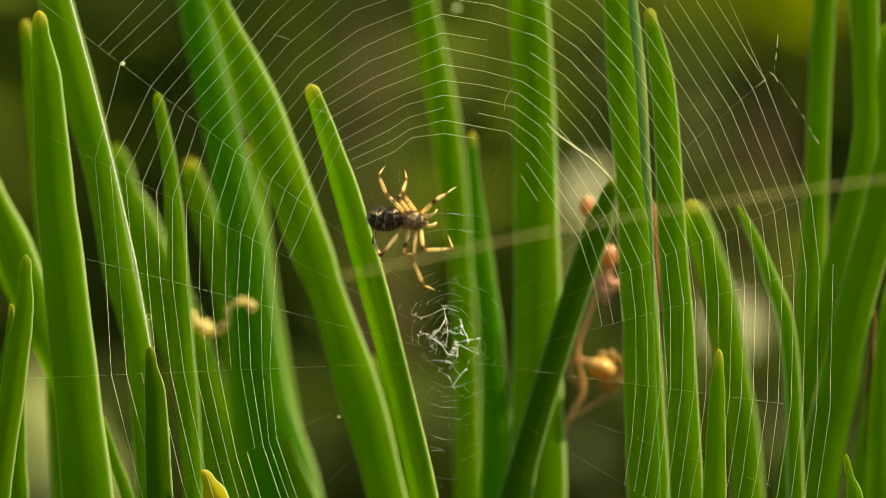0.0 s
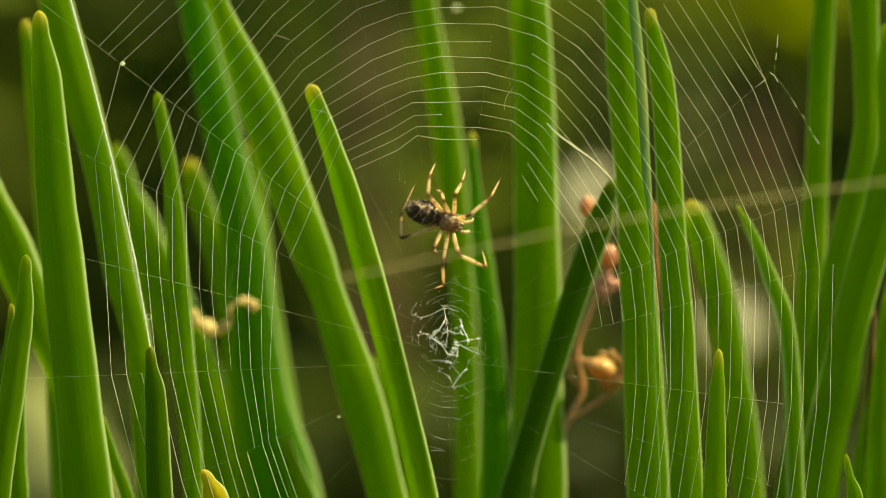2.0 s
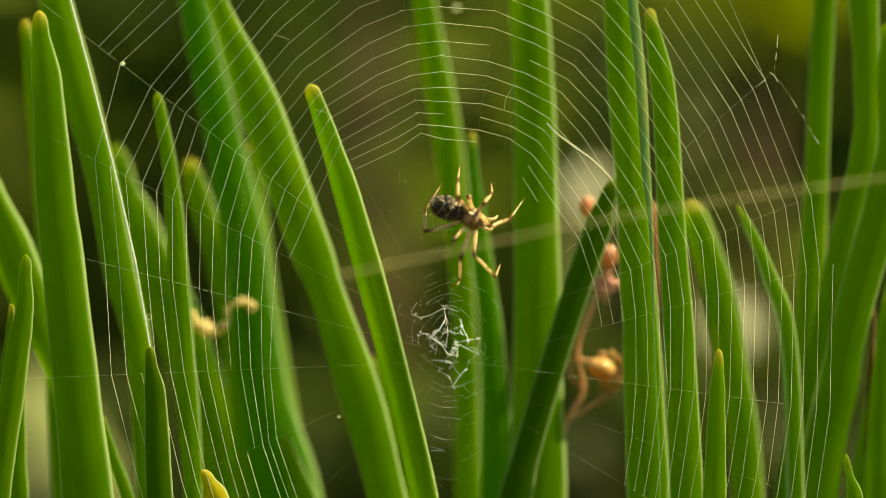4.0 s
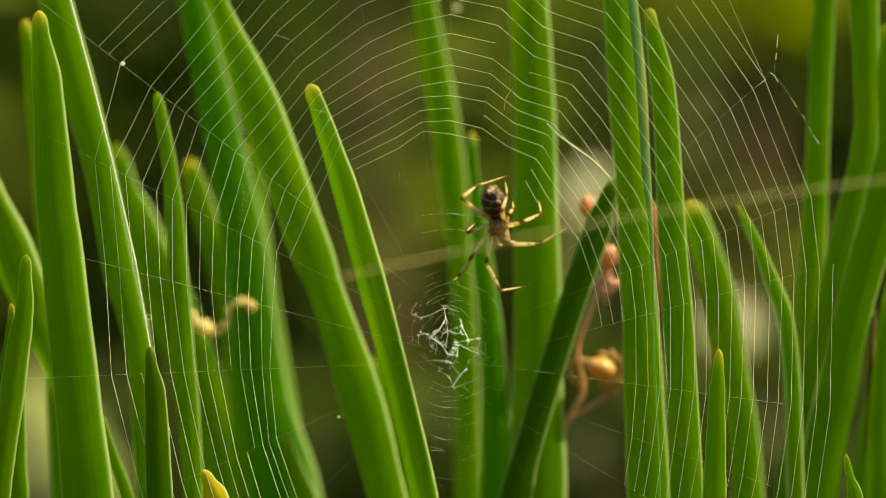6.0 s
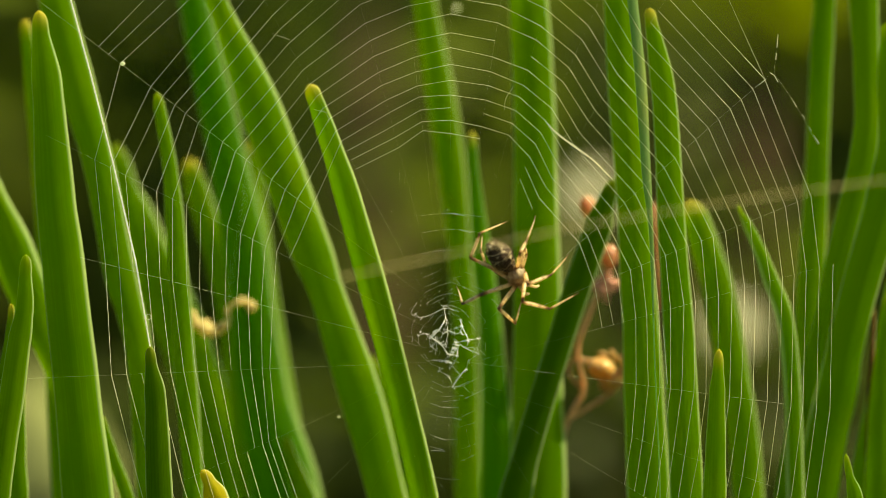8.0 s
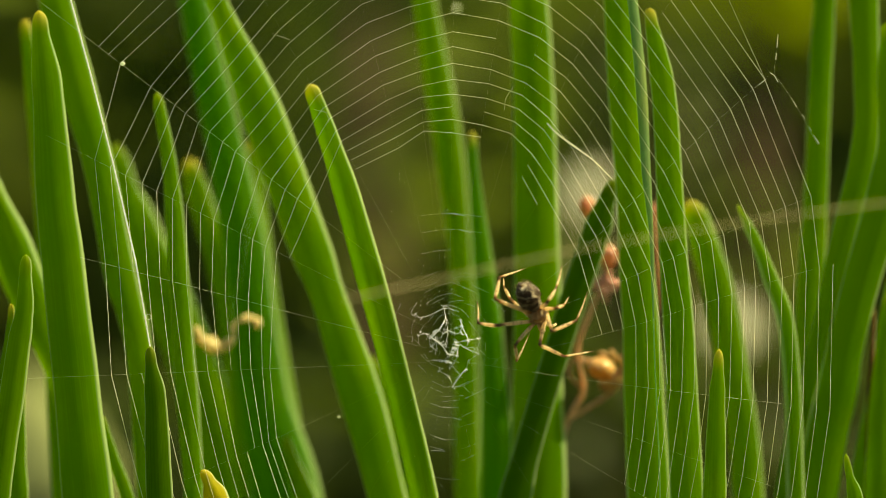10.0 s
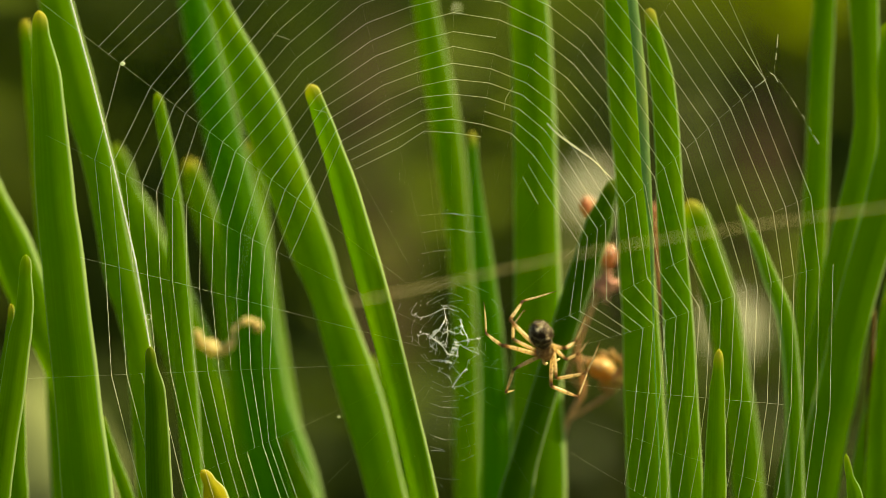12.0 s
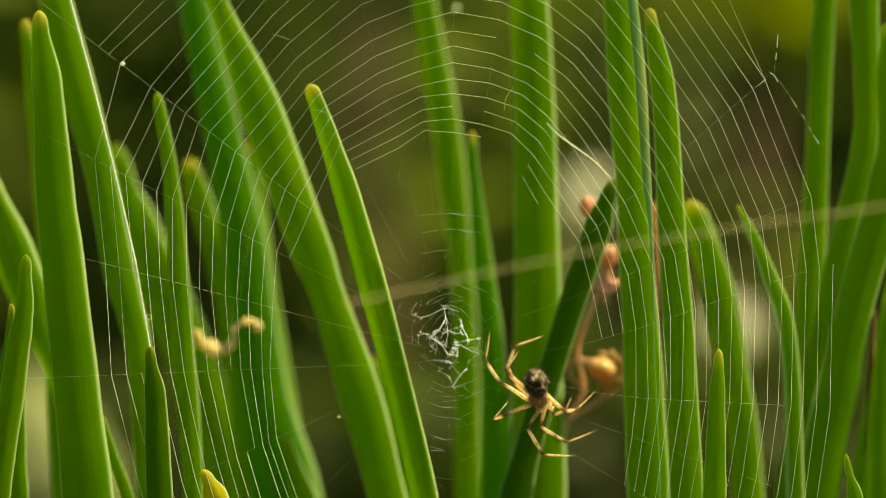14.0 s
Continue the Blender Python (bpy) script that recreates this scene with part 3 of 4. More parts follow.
for k in range(TURNS):
    runs = [[]]
    for i in range(len(RADII)):
        (d0, a0), (d1, a1) = crossing(i, k), crossing(i + 1, k)
        p, q = web_point(d0, a0), web_point(d1, a1)
        sag = Vector((0, 0, -(p - q).length * 0.012))
        gone = k < max(RADII[i][6], RADII[(i + 1) % len(RADII)][6]) or (k > 18 and 7 < i < 12) or web_dice.random() < (0.08 if k < 5 else 0.03)
        if i in MOVING or gone:
            runs.append([])
        else:
            runs[-1] += ([p] if not runs[-1] else []) + [p.lerp(q, 0.5) + sag, q]
        if i in MOVING and min(d0, d1) < (745 if i == 20 else 700) and not gone:
            chords.append((i, k, half_thread(p, q), half_thread(q, p)))
    for run in runs:
        if run:
            silk("spiral_thread", [run], 0.000042, SILK)


def pull(thread, d, n, f):
    """How far thread is pulled aside at distance d from the hub, a part f of the way from TIMES[n] to the next."""
    thread %= len(RADII)
    if thread not in PULL:
        return Vector()
    (x0, y0), (x1, y1) = PULL[thread][n:n + 2]
    f = f * f * (3 - 2 * f)
    share = min(d / 250, 1) * max(0, min((630 - d) / 270, 1.1)) if thread in BENT else d / 500
    return Vector((x0 + (x1 - x0) * f, 0, -y0 - (y1 - y0) * f)) * (PX * share)


def pulled(p, q, d0, d1, i, j, n, f, far=False):
    """The pose of a thread from p to q when its ends, on threads i and j, are pulled aside; it keeps to q's end if far."""
    p1, q1 = p + pull(i, d0, n, f), q + pull(j, d1, n, f)
    old, fresh = q - p, q1 - p1
    turn = math.atan2(old.z, old.x) - math.atan2(fresh.z, fresh.x)
    turn = (turn + math.pi) % math.tau - math.pi
    return Matrix.Translation((q1 if far else p1) - web.location) @ Matrix.Rotation(turn, 4, "Y")


def web_motions():
    when = [(TIMES[n] + (TIMES[n + 1] - TIMES[n]) * f, n, f) for n, f in STEPS]
    for i, k, near, far in chords:
        (d0, a0), (d1, a1) = crossing(i, k), crossing(i + 1, k)
        for ob, at_far in ((near, False), (far, True)):
            walk(ob, [(t, pulled(web_point(d0, a0), web_point(d1, a1), d0, d1, i, i + 1, n, f, at_far)) for t, n, f in when])
    for i, d0, d1, ob in bent_radii:
        walk(ob, [(t, pulled(web_point(d0, i), web_point(d1, i), d0, d1, i, i, n, f)) for t, n, f in when])
    for i, ob in upper_radii.items():
        walk(ob, [(t, pulled(web_point(0, i), web_point(960, i), 0, 960, i, i, n, f)) for t, n, f in when])


def hub_silk():
    """The torn, tufted silk of the hub and the short inner turns."""
    dice = random.Random(21)
    inner = []
    for d in (46, 60, 80, 100, 126, 157, 194, 222):
        half = math.degrees(math.atan(54 / d))
        steps = (1, 0.45, -0.05, -0.5, -1)
        pts = [round_hub(d + dice.uniform(-2, 2) - 7 * abs(s) * (d < 150), radians(89 + half * s)) for s in steps]
        inner += [[p, q] for p, q in zip(pts, pts[1:]) if dice.random() < 0.86]
    for d in (88, 100, 112, 125, 142, 160, 180, 198, 218, 250):
        half = math.degrees(math.atan(42 / d))
        pts = [round_hub(d + dice.uniform(-2, 2) - 6 * abs(s), radians(-88 + half * s)) for s in (-1, -0.4, 0.3, 1)]
        inner += [[p, q] for p, q in zip(pts, pts[1:]) if dice.random() < 0.62]
    for d in range(52, 112, 18):
        for a in range(0, 360, 24):
            if dice.random() < 0.4:
                inner.append([round_hub(d + dice.uniform(-4, 4), radians(a + dice.uniform(-4, 4))), round_hub(d + dice.uniform(-6, 6), radians(a + 20))])
    silk("inner_turn", inner, 0.000015, SILK_TUFT)
    bright = [[on_web(x, y) for x, y in run] for run in (((783, 545), (800, 548), (813, 552)), ((803, 740), (818, 744)), ((770, 773), (790, 779)), ((760, 797), (788, 799)), ((800, 378), (826, 383)), ((812, 406), (833, 412)))]
    silk("inner_turn", bright, 0.00003, SILK_TUFT, label="bright short strands of silk")
    tufts = bmesh.new()

    def strand(points, r):
        run = [on_web(x + dice.uniform(-1, 1), y + dice.uniform(-1, 1), dice.uniform(-0.0004, 0.0004)) - web.location for x, y in points]
        tube(tufts, spline(run, 3), lambda s: r * PX * 0.6 * (0.35 + 1.0 * abs(math.sin(9 * s + r * 3)) ** 2), 5)

    for r, points in ((2.2, ((788, 566), (776, 585), (764, 596), (776, 606), (787, 618), (792, 627), (809, 629))), (1.5, ((809, 629), (811, 612), (803, 615), (797, 626))),
                      (1.6, ((768, 590), (772, 602), (781, 608))), (0.9, ((786, 545), (790, 570), (793, 588), (789, 610))), (1.0, ((782, 592), (795, 585), (806, 592), (815, 588))),
                      (1.5, ((815, 567), (817, 578), (824, 592), (829, 604))), (0.8, ((805, 607), (829, 602), (848, 599))), (0.7, ((829, 604), (827, 616), (845, 626))),
                      (2.0, ((781, 638), (788, 641), (799, 642))), (1.1, ((802, 686), (812, 668), (818, 660), (826, 652))), (0.8, ((768, 606), (765, 614), (773, 620))),
                      (0.9, ((803, 622), (806, 606))), (0.7, ((740, 594), (752, 590), (764, 596))), (0.7, ((786, 545), (745, 562), (736, 556))), (0.7, ((802, 686), (795, 668), (777, 656)))):
        strand(points, r)
        for x, y in points:
            for _ in range(5):
                q = dice.uniform(0.4, 1.3)
                lump(tufts, on_web(x + dice.gauss(0, 2.2), y + dice.gauss(0, 2.2), dice.uniform(-0.0004, 0.0004)) - web.location, (q * PX, q * PX * 0.7, q * PX), None, 1, 0.6)
            if dice.random() < 0.6:
                strand([(x, y), (x + dice.gauss(0, 7), y + dice.gauss(0, 7)), (x + dice.gauss(0, 9), y + dice.gauss(0, 9))], 0.5)
    for x, y, r in ((769, 589, 3.6), (773, 585, 2.8), (805, 618, 4.0), (801, 624, 3), (790, 641, 3.0), (817, 577, 2.6), (744, 588, 1.8), (845, 599, 1.8), (783, 612, 2.0)):
        lump(tufts, on_web(x, y) - web.location, (r * PX, r * PX * 0.6, r * PX * dice.uniform(0.6, 1.1)), None, 2, 0.7)
    part("hub_tuft", tufts, SILK_TUFT, web, "white tufted silk at the hub")
    loose = []
    for _ in range(16):
        a, d = dice.uniform(0, math.tau), dice.uniform(42, 118)
        p = round_hub(d, a)
        run = [p]
        for _ in range(dice.randint(1, 3)):
            run.append(run[-1] + Vector((dice.uniform(-1, 1), dice.uniform(-0.2, 0.2), dice.uniform(-1, 1))) * 0.0016)
        loose.append(run)
    silk("loose_thread", loose, 0.000016, SILK_FAINT)
    dots = bmesh.new()
    for _ in range(130):
        x, y = HUB.x + dice.gauss(-20, 65), dice.uniform(300, 880)
        r = dice.uniform(0.3, 0.85) * PX
        lump(dots, on_web(x, y) - web.location, (r, r, r), None, 1)
    tagged(part("droplet", dots, SILK, web, "tiny pale glue droplets"), kind="stuff")


hub_silk()
# anchor thread drawn thick and white, so it paints the leaf edge's highlight too
silk("frame_thread", [[on_web(x, y) for x, y in ((108, -60), (128, 10), (160, 130), (200, 288), (240, 462), (266, 616))]], 0.000175, SILK_TUFT, label="thick white anchor thread, also painting the highlight on a leaf edge")
silk("frame_thread", [[on_web(x, y) for x, y in ((1265, -60), (1290, 0), (1354, 141))]], 0.000035, SILK_FAINT)
silk("frame_thread", [[on_web(x, y, 0.001) for x, y in ((1376, 60), (1370, 130), (1408, 185), (1446, 256))]], 0.000012, SILK_FAINT)
silk("torn_thread", [[on_web(x, y, 0.001) for x, y in piece] for piece in (((1377, 62), (1375, 84)), ((1374, 95), (1373, 106)), ((1362, 129), (1370, 133), (1377, 146)), ((1403, 178), (1410, 190)),
                                                                       ((1420, 203), (1424, 210)), ((1432, 225), (1436, 232)), ((1440, 240), (1450, 255)), ((1344, 150), (1356, 140)))], 0.00007, SILK, label="torn scraps of silk")
silk("cross_thread", [spline([on_web(263 + 4.5 * math.cos(a), 561 + 5 * math.sin(a), -0.0004 * a) for a in (0.4, 1.6, 2.8, 4.0, 5.2, 6.4)], 3)], 0.00004, SILK)
silk("cross_thread", [[on_web(482, 60), on_web(512, 70)], [on_web(580, 205), on_web(582, 217)], [on_web(556, 194), on_web(580, 200)]], 0.00004, SILK)
silk("anchor_strand", [spline([on_web(*p) for p in ((968, 218), (985, 236), (1020, 262), (1050, 284), (1084, 318))], 4)], lambda s: 0.00012 + 0.00012 * math.sin(3 * s + 0.4), SILK, label="thick twisted strand with caught fluff")
fluff_dice = random.Random(8)
fluff = []
for k in range(26):
    f = fluff_dice.uniform(0.05, 0.98)
    base = Vector((968 + 116 * f, 218 + 100 * f + 6 * math.sin(3.1 * f)))
    fluff.append([on_web(base.x, base.y), on_web(base.x + fluff_dice.uniform(-9, 12), base.y + fluff_dice.uniform(-7, 9), fluff_dice.uniform(-0.0005, 0.0005))])
silk("fluff", fluff, 0.000025, SILK, label="fine pale fibres on the strand")
silk("anchor_strand", [spline([on_web(*p) for p in ((908, 155), (895, 175), (893, 195))], 4)], 0.00005, SILK_FAINT)
silk("anchor_strand", [spline([on_web(*p) for p in ((1173, 575), (1176, 610), (1181, 680))], 4)], 0.00009, SILK_FAINT)


# ---------------------------------------------------------------- dried flower stalk behind the web
STALK = plain_material("dry_stalk", (0.48, 0.25, 0.13), (0.70, 0.46, 0.28), 120.0, 0.4, 0.4, (0.95, 0.55, 0.28))
CAPSULE = plain_material("seed_capsule", (0.50, 0.26, 0.09), (0.82, 0.52, 0.22), 150.0, 0.12, 0.3, (0.85, 0.45, 0.08), sheen=1.0)
BUD = plain_material("red_bud", (0.56, 0.24, 0.12), (0.78, 0.46, 0.30), 150.0, 0.16, 0.35, (0.90, 0.40, 0.20), sheen=0.9)
HUSK = plain_material("dry_husk", (0.34, 0.19, 0.06), (0.60, 0.38, 0.15), 150.0, 0.5, 0.3, (0.7, 0.40, 0.14))
BRACT = plain_material("pink_bract", (0.68, 0.30, 0.24), (0.86, 0.52, 0.42), 150.0, 0.55, 0.4, (0.8, 0.4, 0.3))


def flower_stalk():
    depth = 0.035
    place = lambda x, y, more=0.0: on_web(x, y, depth + more)
    ob = thing("flower_stalk", "dried reddish flower stalk with shiny golden seed capsules", "dried flower", (place(975, 860).x, depth, 0))
    local = lambda *points: [place(*p) - ob.location for p in points]

    def limb(name, points, r0, r1, material=STALK, label=""):
        bm = bmesh.new()
        tube(bm, spline(local(*points), 6), lambda s: (r0 + (r1 - r0) * s) * (1 + 0.08 * math.sin(40 * s)), 8)
        return part(name, bm, material, ob, label)

    bm = bmesh.new()
    foot = Vector((0.004, 0.004, -0.004))
    tube(bm, spline([foot, foot + Vector((-0.004, 0, 0.09)), *local((985, 815), (1005, 745), (1032, 690), (1022, 620), (1048, 545), (1072, 490))], 6), lambda s: 0.00062 - 0.00020 * s, 8)
    part("stem", bm, STALK, ob)
    limb("side_stem", ((1008, 742), (1040, 722), (1080, 695), (1098, 665)), 0.00035, 0.0005)
    limb("side_stem", ((1032, 690), (1008, 662), (1014, 636), (1048, 640)), 0.0004, 0.00035)
    limb("side_stem", ((1072, 490), (1062, 430), (1042, 380)), 0.0006, 0.0004)

    def ball(name, x, y, size, material, more=0.0, rough=0.06, label="", turn=0):
        bm = bmesh.new()
        lump(bm, local((x, y, more))[0], [s * PX * 1.1 for s in size], Matrix.Rotation(radians(turn), 4, "Y"), 3, rough)
        return part(name, bm, material, ob, label)

    ball("seed_capsule", 1063, 652, (25, 20, 19), CAPSULE, -0.004, label="shiny golden seed capsule", turn=10)
    ball("seed_capsule", 1082, 674, (23, 16, 18), HUSK, -0.001, 0.2, "dull brown open seed capsule", -25)
    shell = bmesh.new()
    for a, out, long in ((95, 28, 12), (60, 31, 14), (25, 33, 15), (-10, 34, 16), (-45, 36, 15)):
        a = radians(a)
        lump(shell, local((1070 + out * math.cos(a), 652 - out * 0.85 * math.sin(a), -0.0025))[0], (6 * PX, 5 * PX, long * PX), Matrix.Rotation(-a + 0.5, 4, "Y"), 3, 0.35)
    part("calyx", shell, HUSK, ob, "dry brown husk around the capsule")
    ball("bud", 1077, 455, (16, 15, 21), BUD, label="round red-brown bud")
    ball("bud", 1042, 366, (13, 12, 19), BUD, 0.006, turn=-20)
    ball("bud", 1160, 376, (8, 8, 17), BUD, 0.012)
    bracts = bmesh.new()
    for k in range(6):
        a = math.tau * k / 6 + 0.3
        lump(bracts, local((1072 + 14 * math.cos(a), 505 - 11 * math.sin(a)))[0], (24 * PX, 5 * PX, 7 * PX), Matrix.Rotation(a, 4, "Y"), 3, 0.5)
    part("bract", bracts, BRACT, ob, "small pink papery bracts")
    limb("side_stem", ((1206, 1700, 0.012), (1204, 900, 0.012), (1198, 640, 0.012), (1172, 500, 0.012), (1161, 385, 0.012)), 0.0008, 0.0005)


flower_stalk()


FLUFF = plain_material("white_fluff", (0.64, 0.68, 0.50), (0.82, 0.86, 0.68), 400.0, 0.6, 0.5, (0.88, 0.94, 0.72))

# white balls added to stand for blurred sun glints, not real berries
GLINT = plain_material("glint_ball", (0.80, 0.78, 0.62), (0.95, 0.93, 0.80), 300.0, 0.35, 0.85, (1.0, 0.98, 0.84))


def glint_ball(x, y, depth, size):
    top = on_web(x, y, depth)
    ob = thing("glint_twig", "white ball on a thin twig, added to blur into a bright sun glint", "berry", (top.x, depth, 0), group="white berries")
    bm = bmesh.new()
    lump(bm, (0, 0, top.z), (size, size, size * 1.05), None, 3, 0.05)
    part("berry", bm, GLINT, ob)
    bm = bmesh.new()
    tube(bm, spline([(0.006, 0, -0.005), (0.003, 0, top.z * 0.5), (0, 0, top.z - size)], 5), 0.0006, 6)
    part("twig", bm, TWIG, ob)


# the two blurred glint discs behind the leaves, drawn by added balls
glint_ball(1045, 342, 0.60, 0.0088)
glint_ball(1297, 578, 0.60, 0.0092)

for x, y, r, depth in ((217, 113, 4.8, 0.001), (600, 738, 2.2, 0.012), (808, 15, 6, 0.05)):
    bm = bmesh.new()
    lump(bm, (0, 0, 0), (r * PX, r * PX * 0.8, r * PX * 0.85), None, 2, 0.35)
    seed = part("caught_seed", bm, FLUFF, web, "tiny pale seed caught in the silk")
    seed.location = on_web(x, y, depth) - web.location


# ---------------------------------------------------------------- loose strand in front, with a curled dry petal
FIBRE = plain_material("ochre_fibre", (0.58, 0.51, 0.27), (0.80, 0.72, 0.42), 150.0, 0.5, 0.5, (0.92, 0.84, 0.55))
PETAL = plain_material("dry_petal", (0.44, 0.35, 0.15), (0.66, 0.54, 0.27), 200.0, 0.5, 0.5, (0.86, 0.72, 0.36))
STRAND_DEPTH = -0.052
strand = thing("silk_strand", "slack beige silk strand hanging in front of the web", "spider silk", on_web(1010, 412, STRAND_DEPTH))
silk("thread", [spline([on_web(x, y, STRAND_DEPTH) for x, y in ((600, 490), (800, 447), (1010, 402), (1250, 362), (1600, 312), (2100, 240))], 6)], 0.00021, FIBRE, strand)

petal = thing("dry_petal", "curled ochre dry petal caught on a hanging silk thread", "petal", on_web(395, 560, 0.037))
curl = bmesh.new()
tube(curl, [p - petal.location for p in spline([on_web(x, y, 0.037) for x, y in ((335, 548), (348, 572), (378, 585), (400, 572), (406, 545), (424, 533), (446, 541))], 6)],
     lambda s: (4 + 12 * math.sin(math.pi * min(s * 1.7, 1)) ** 2 + 2 * s) * (1 + 0.4 * math.sin(23 * s) * math.cos(9 * s)) * PX * 0.86, 10)
for v in curl.verts:
    v.co += Vector((1, 1, 1)) * 0.0009 * noise.noise(v.co * 700)
part("petal", curl, PETAL, petal)
lump_bm = bmesh.new()
lump(lump_bm, on_web(444, 544, 0.037) - petal.location, (11 * PX, 9 * PX, 11 * PX), None, 2, 0.3)
part("petal_tip", lump_bm, PETAL, petal)
silk("thread", [[on_web(395, 575, 0.037), on_web(420, 430, 0.037), on_web(446, 262, 0.037)]], 0.00003, SILK_FAINT, petal)


# ---------------------------------------------------------------- spider
def spider_material():
    """Leg horn: straw and orange with dark rings where the joints are."""
    n = Nodes("spider_leg")
    cut = n.add("SeparateXYZ", Vector=n.add("TexCoord").outputs["UV"])
    place = n.add("TexCoord").outputs["Object"]
    grain = n.noise(place, 2500.0, 3.0)
    along = n.math("ADD", cut.outputs["Y"], n.math("MULTIPLY", n.math("SUBTRACT", grain, 0.5), 0.10))
    rings = n.math("ABSOLUTE", n.math("SINE", n.math("MULTIPLY", along, 3.5)))
    colour = n.mix(n.ramp(rings, 0.08, 0.62), rgb(0.36, 0.14, 0.028), rgb(0.95, 0.77, 0.48))
    colour = n.mix(n.ramp(along, 0.82, 0.93), colour, rgb(0.05, 0.016, 0.006))
    mottle = n.noise(place, 1500.0, 4.0, 0.6)
    band = n.math("ABSOLUTE", n.math("SINE", n.math("MULTIPLY", along, 10.5)))
    stain = n.math("MULTIPLY", n.ramp(mottle, 0.50, 0.64), n.math("SUBTRACT", 0.95, n.math("MULTIPLY", n.ramp(band, 0.2, 0.8), 0.45)))
    colour = n.mix(stain, colour, rgb(0.20, 0.080, 0.024))
    colour = n.mix(n.math("MULTIPLY", n.ramp(grain, 0.55, 0.75), 0.4), colour, rgb(0.22, 0.09, 0.03))
    n.put(n.shader.inputs["Base Color"], colour)
    n.shader.inputs["Roughness"].default_value = 0.26
    normal = n.bump(grain, 0.4, 0.0001)
    glow = n.add("BsdfTranslucent")
    n.put(glow.inputs["Color"], n.mix(0.30, colour, rgb(1.0, 0.82, 0.55)))
    n.put(glow.inputs["Normal"], normal)
    blend = n.add("MixShader")
    blend.inputs[0].default_value = 0.68
    n.put(blend.inputs[1], n.shader.outputs[0]), n.put(blend.inputs[2], glow.outputs[0])
    n.put(n.out.inputs["Surface"], blend.outputs[0])
    return n.material


def abdomen_material():
    """Near-black brown with a crinkled net of cream lines and a brown fuzz."""
    n = Nodes("spider_abdomen")
    place = n.add("TexCoord").outputs["Object"]
    swirl = n.add("TexNoise", Vector=place, Scale=650.0, Detail=3.0)
    bent = n.add("VectorMath", {"operation": "MULTIPLY_ADD"})
    n.put(bent.inputs[0], swirl.outputs["Color"]), n.put(bent.inputs[2], place)
    bent.inputs[1].default_value = (0.0016, 0.0016, 0.0016)
    wave = n.add("TexWave", {"bands_direction": "X"}, Vector=bent.outputs[0], Scale=190.0, Distortion=3.0)
    net = n.add("TexVoronoi", {"feature": "DISTANCE_TO_EDGE"}, Vector=bent.outputs[0], Scale=620.0)
    blot, fine = n.noise(place, 800.0, 4.0), n.noise(place, 3500.0, 3.0)
    colour = n.mix(blot, rgb(0.008, 0.004, 0.003), rgb(0.060, 0.028, 0.010))
    lines = n.math("MULTIPLY", n.math("SUBTRACT", 1.0, n.ramp(net.outputs["Distance"], 0.015, 0.06)), n.ramp(blot, 0.42, 0.60))
    bands = n.math("MULTIPLY", n.ramp(wave.outputs["Fac"], 0.955, 1.0), n.ramp(blot, 0.30, 0.46))
    colour = n.mix(n.math("MAXIMUM", lines, n.math("MULTIPLY", bands, 0.8)), colour, rgb(0.60, 0.50, 0.34))
    colour = n.mix(n.math("MULTIPLY", n.ramp(fine, 0.56, 0.72), 0.25), colour, rgb(0.22, 0.13, 0.05))
    n.put(n.shader.inputs["Base Color"], colour)
    n.shader.inputs["Specular IOR Level"].default_value = 0.3
    n.shader.inputs["Roughness"].default_value = 0.5
    n.bump(n.math("ADD", n.math("ADD", blot, fine), lines), 0.9, 0.0003)
    return n.material


LEG, ABDOMEN = spider_material(), abdomen_material()
THORAX = plain_material("spider_thorax", (0.045, 0.026, 0.014), (0.64, 0.53, 0.36), 620.0, 0.35, 0.3, (0.8, 0.45, 0.15), 0.0001)
PALE = plain_material("spider_palp", (0.55, 0.42, 0.22), (0.78, 0.66, 0.42), 1200.0, 0.4, 0.5, (0.95, 0.8, 0.5), 0.0001)
FUZZ = plain_material("spider_fuzz", (0.03, 0.018, 0.009), (0.17, 0.11, 0.055), 900.0, 0.5, 0.3, (0.3, 0.2, 0.09), 0.0001)
HAIR = plain_material("spider_hair", (0.45, 0.34, 0.18), (0.65, 0.52, 0.3), 900.0, 0.5, 0.5, (0.9, 0.7, 0.4), 0.0001)

# legs: name, hip on the thorax (ahead, to its side), lengths of the three pieces, their half width
LEGS = (("u1", (11, 12), (60, 54, 64), 4.0), ("u2", (3, 15), (52, 53, 60), 3.9), ("u3", (-8, 15), (37, 22, 30), 3.6), ("u4", (-15, 11), (48, 36, 56), 4.0),
        ("l1", (12, -13), (56, 55, 58), 4.1), ("l2", (4, -15), (66, 47, 56), 4.0), ("l3", (-8, -14), (48, 26, 34), 3.6), ("l4", (-16, -9), (72, 46, 64), 4.1))
SPIDER_DEPTH = -0.0050
spider = thing("spider", "brown orb-weaver spider with banded amber legs on its web", "spider")


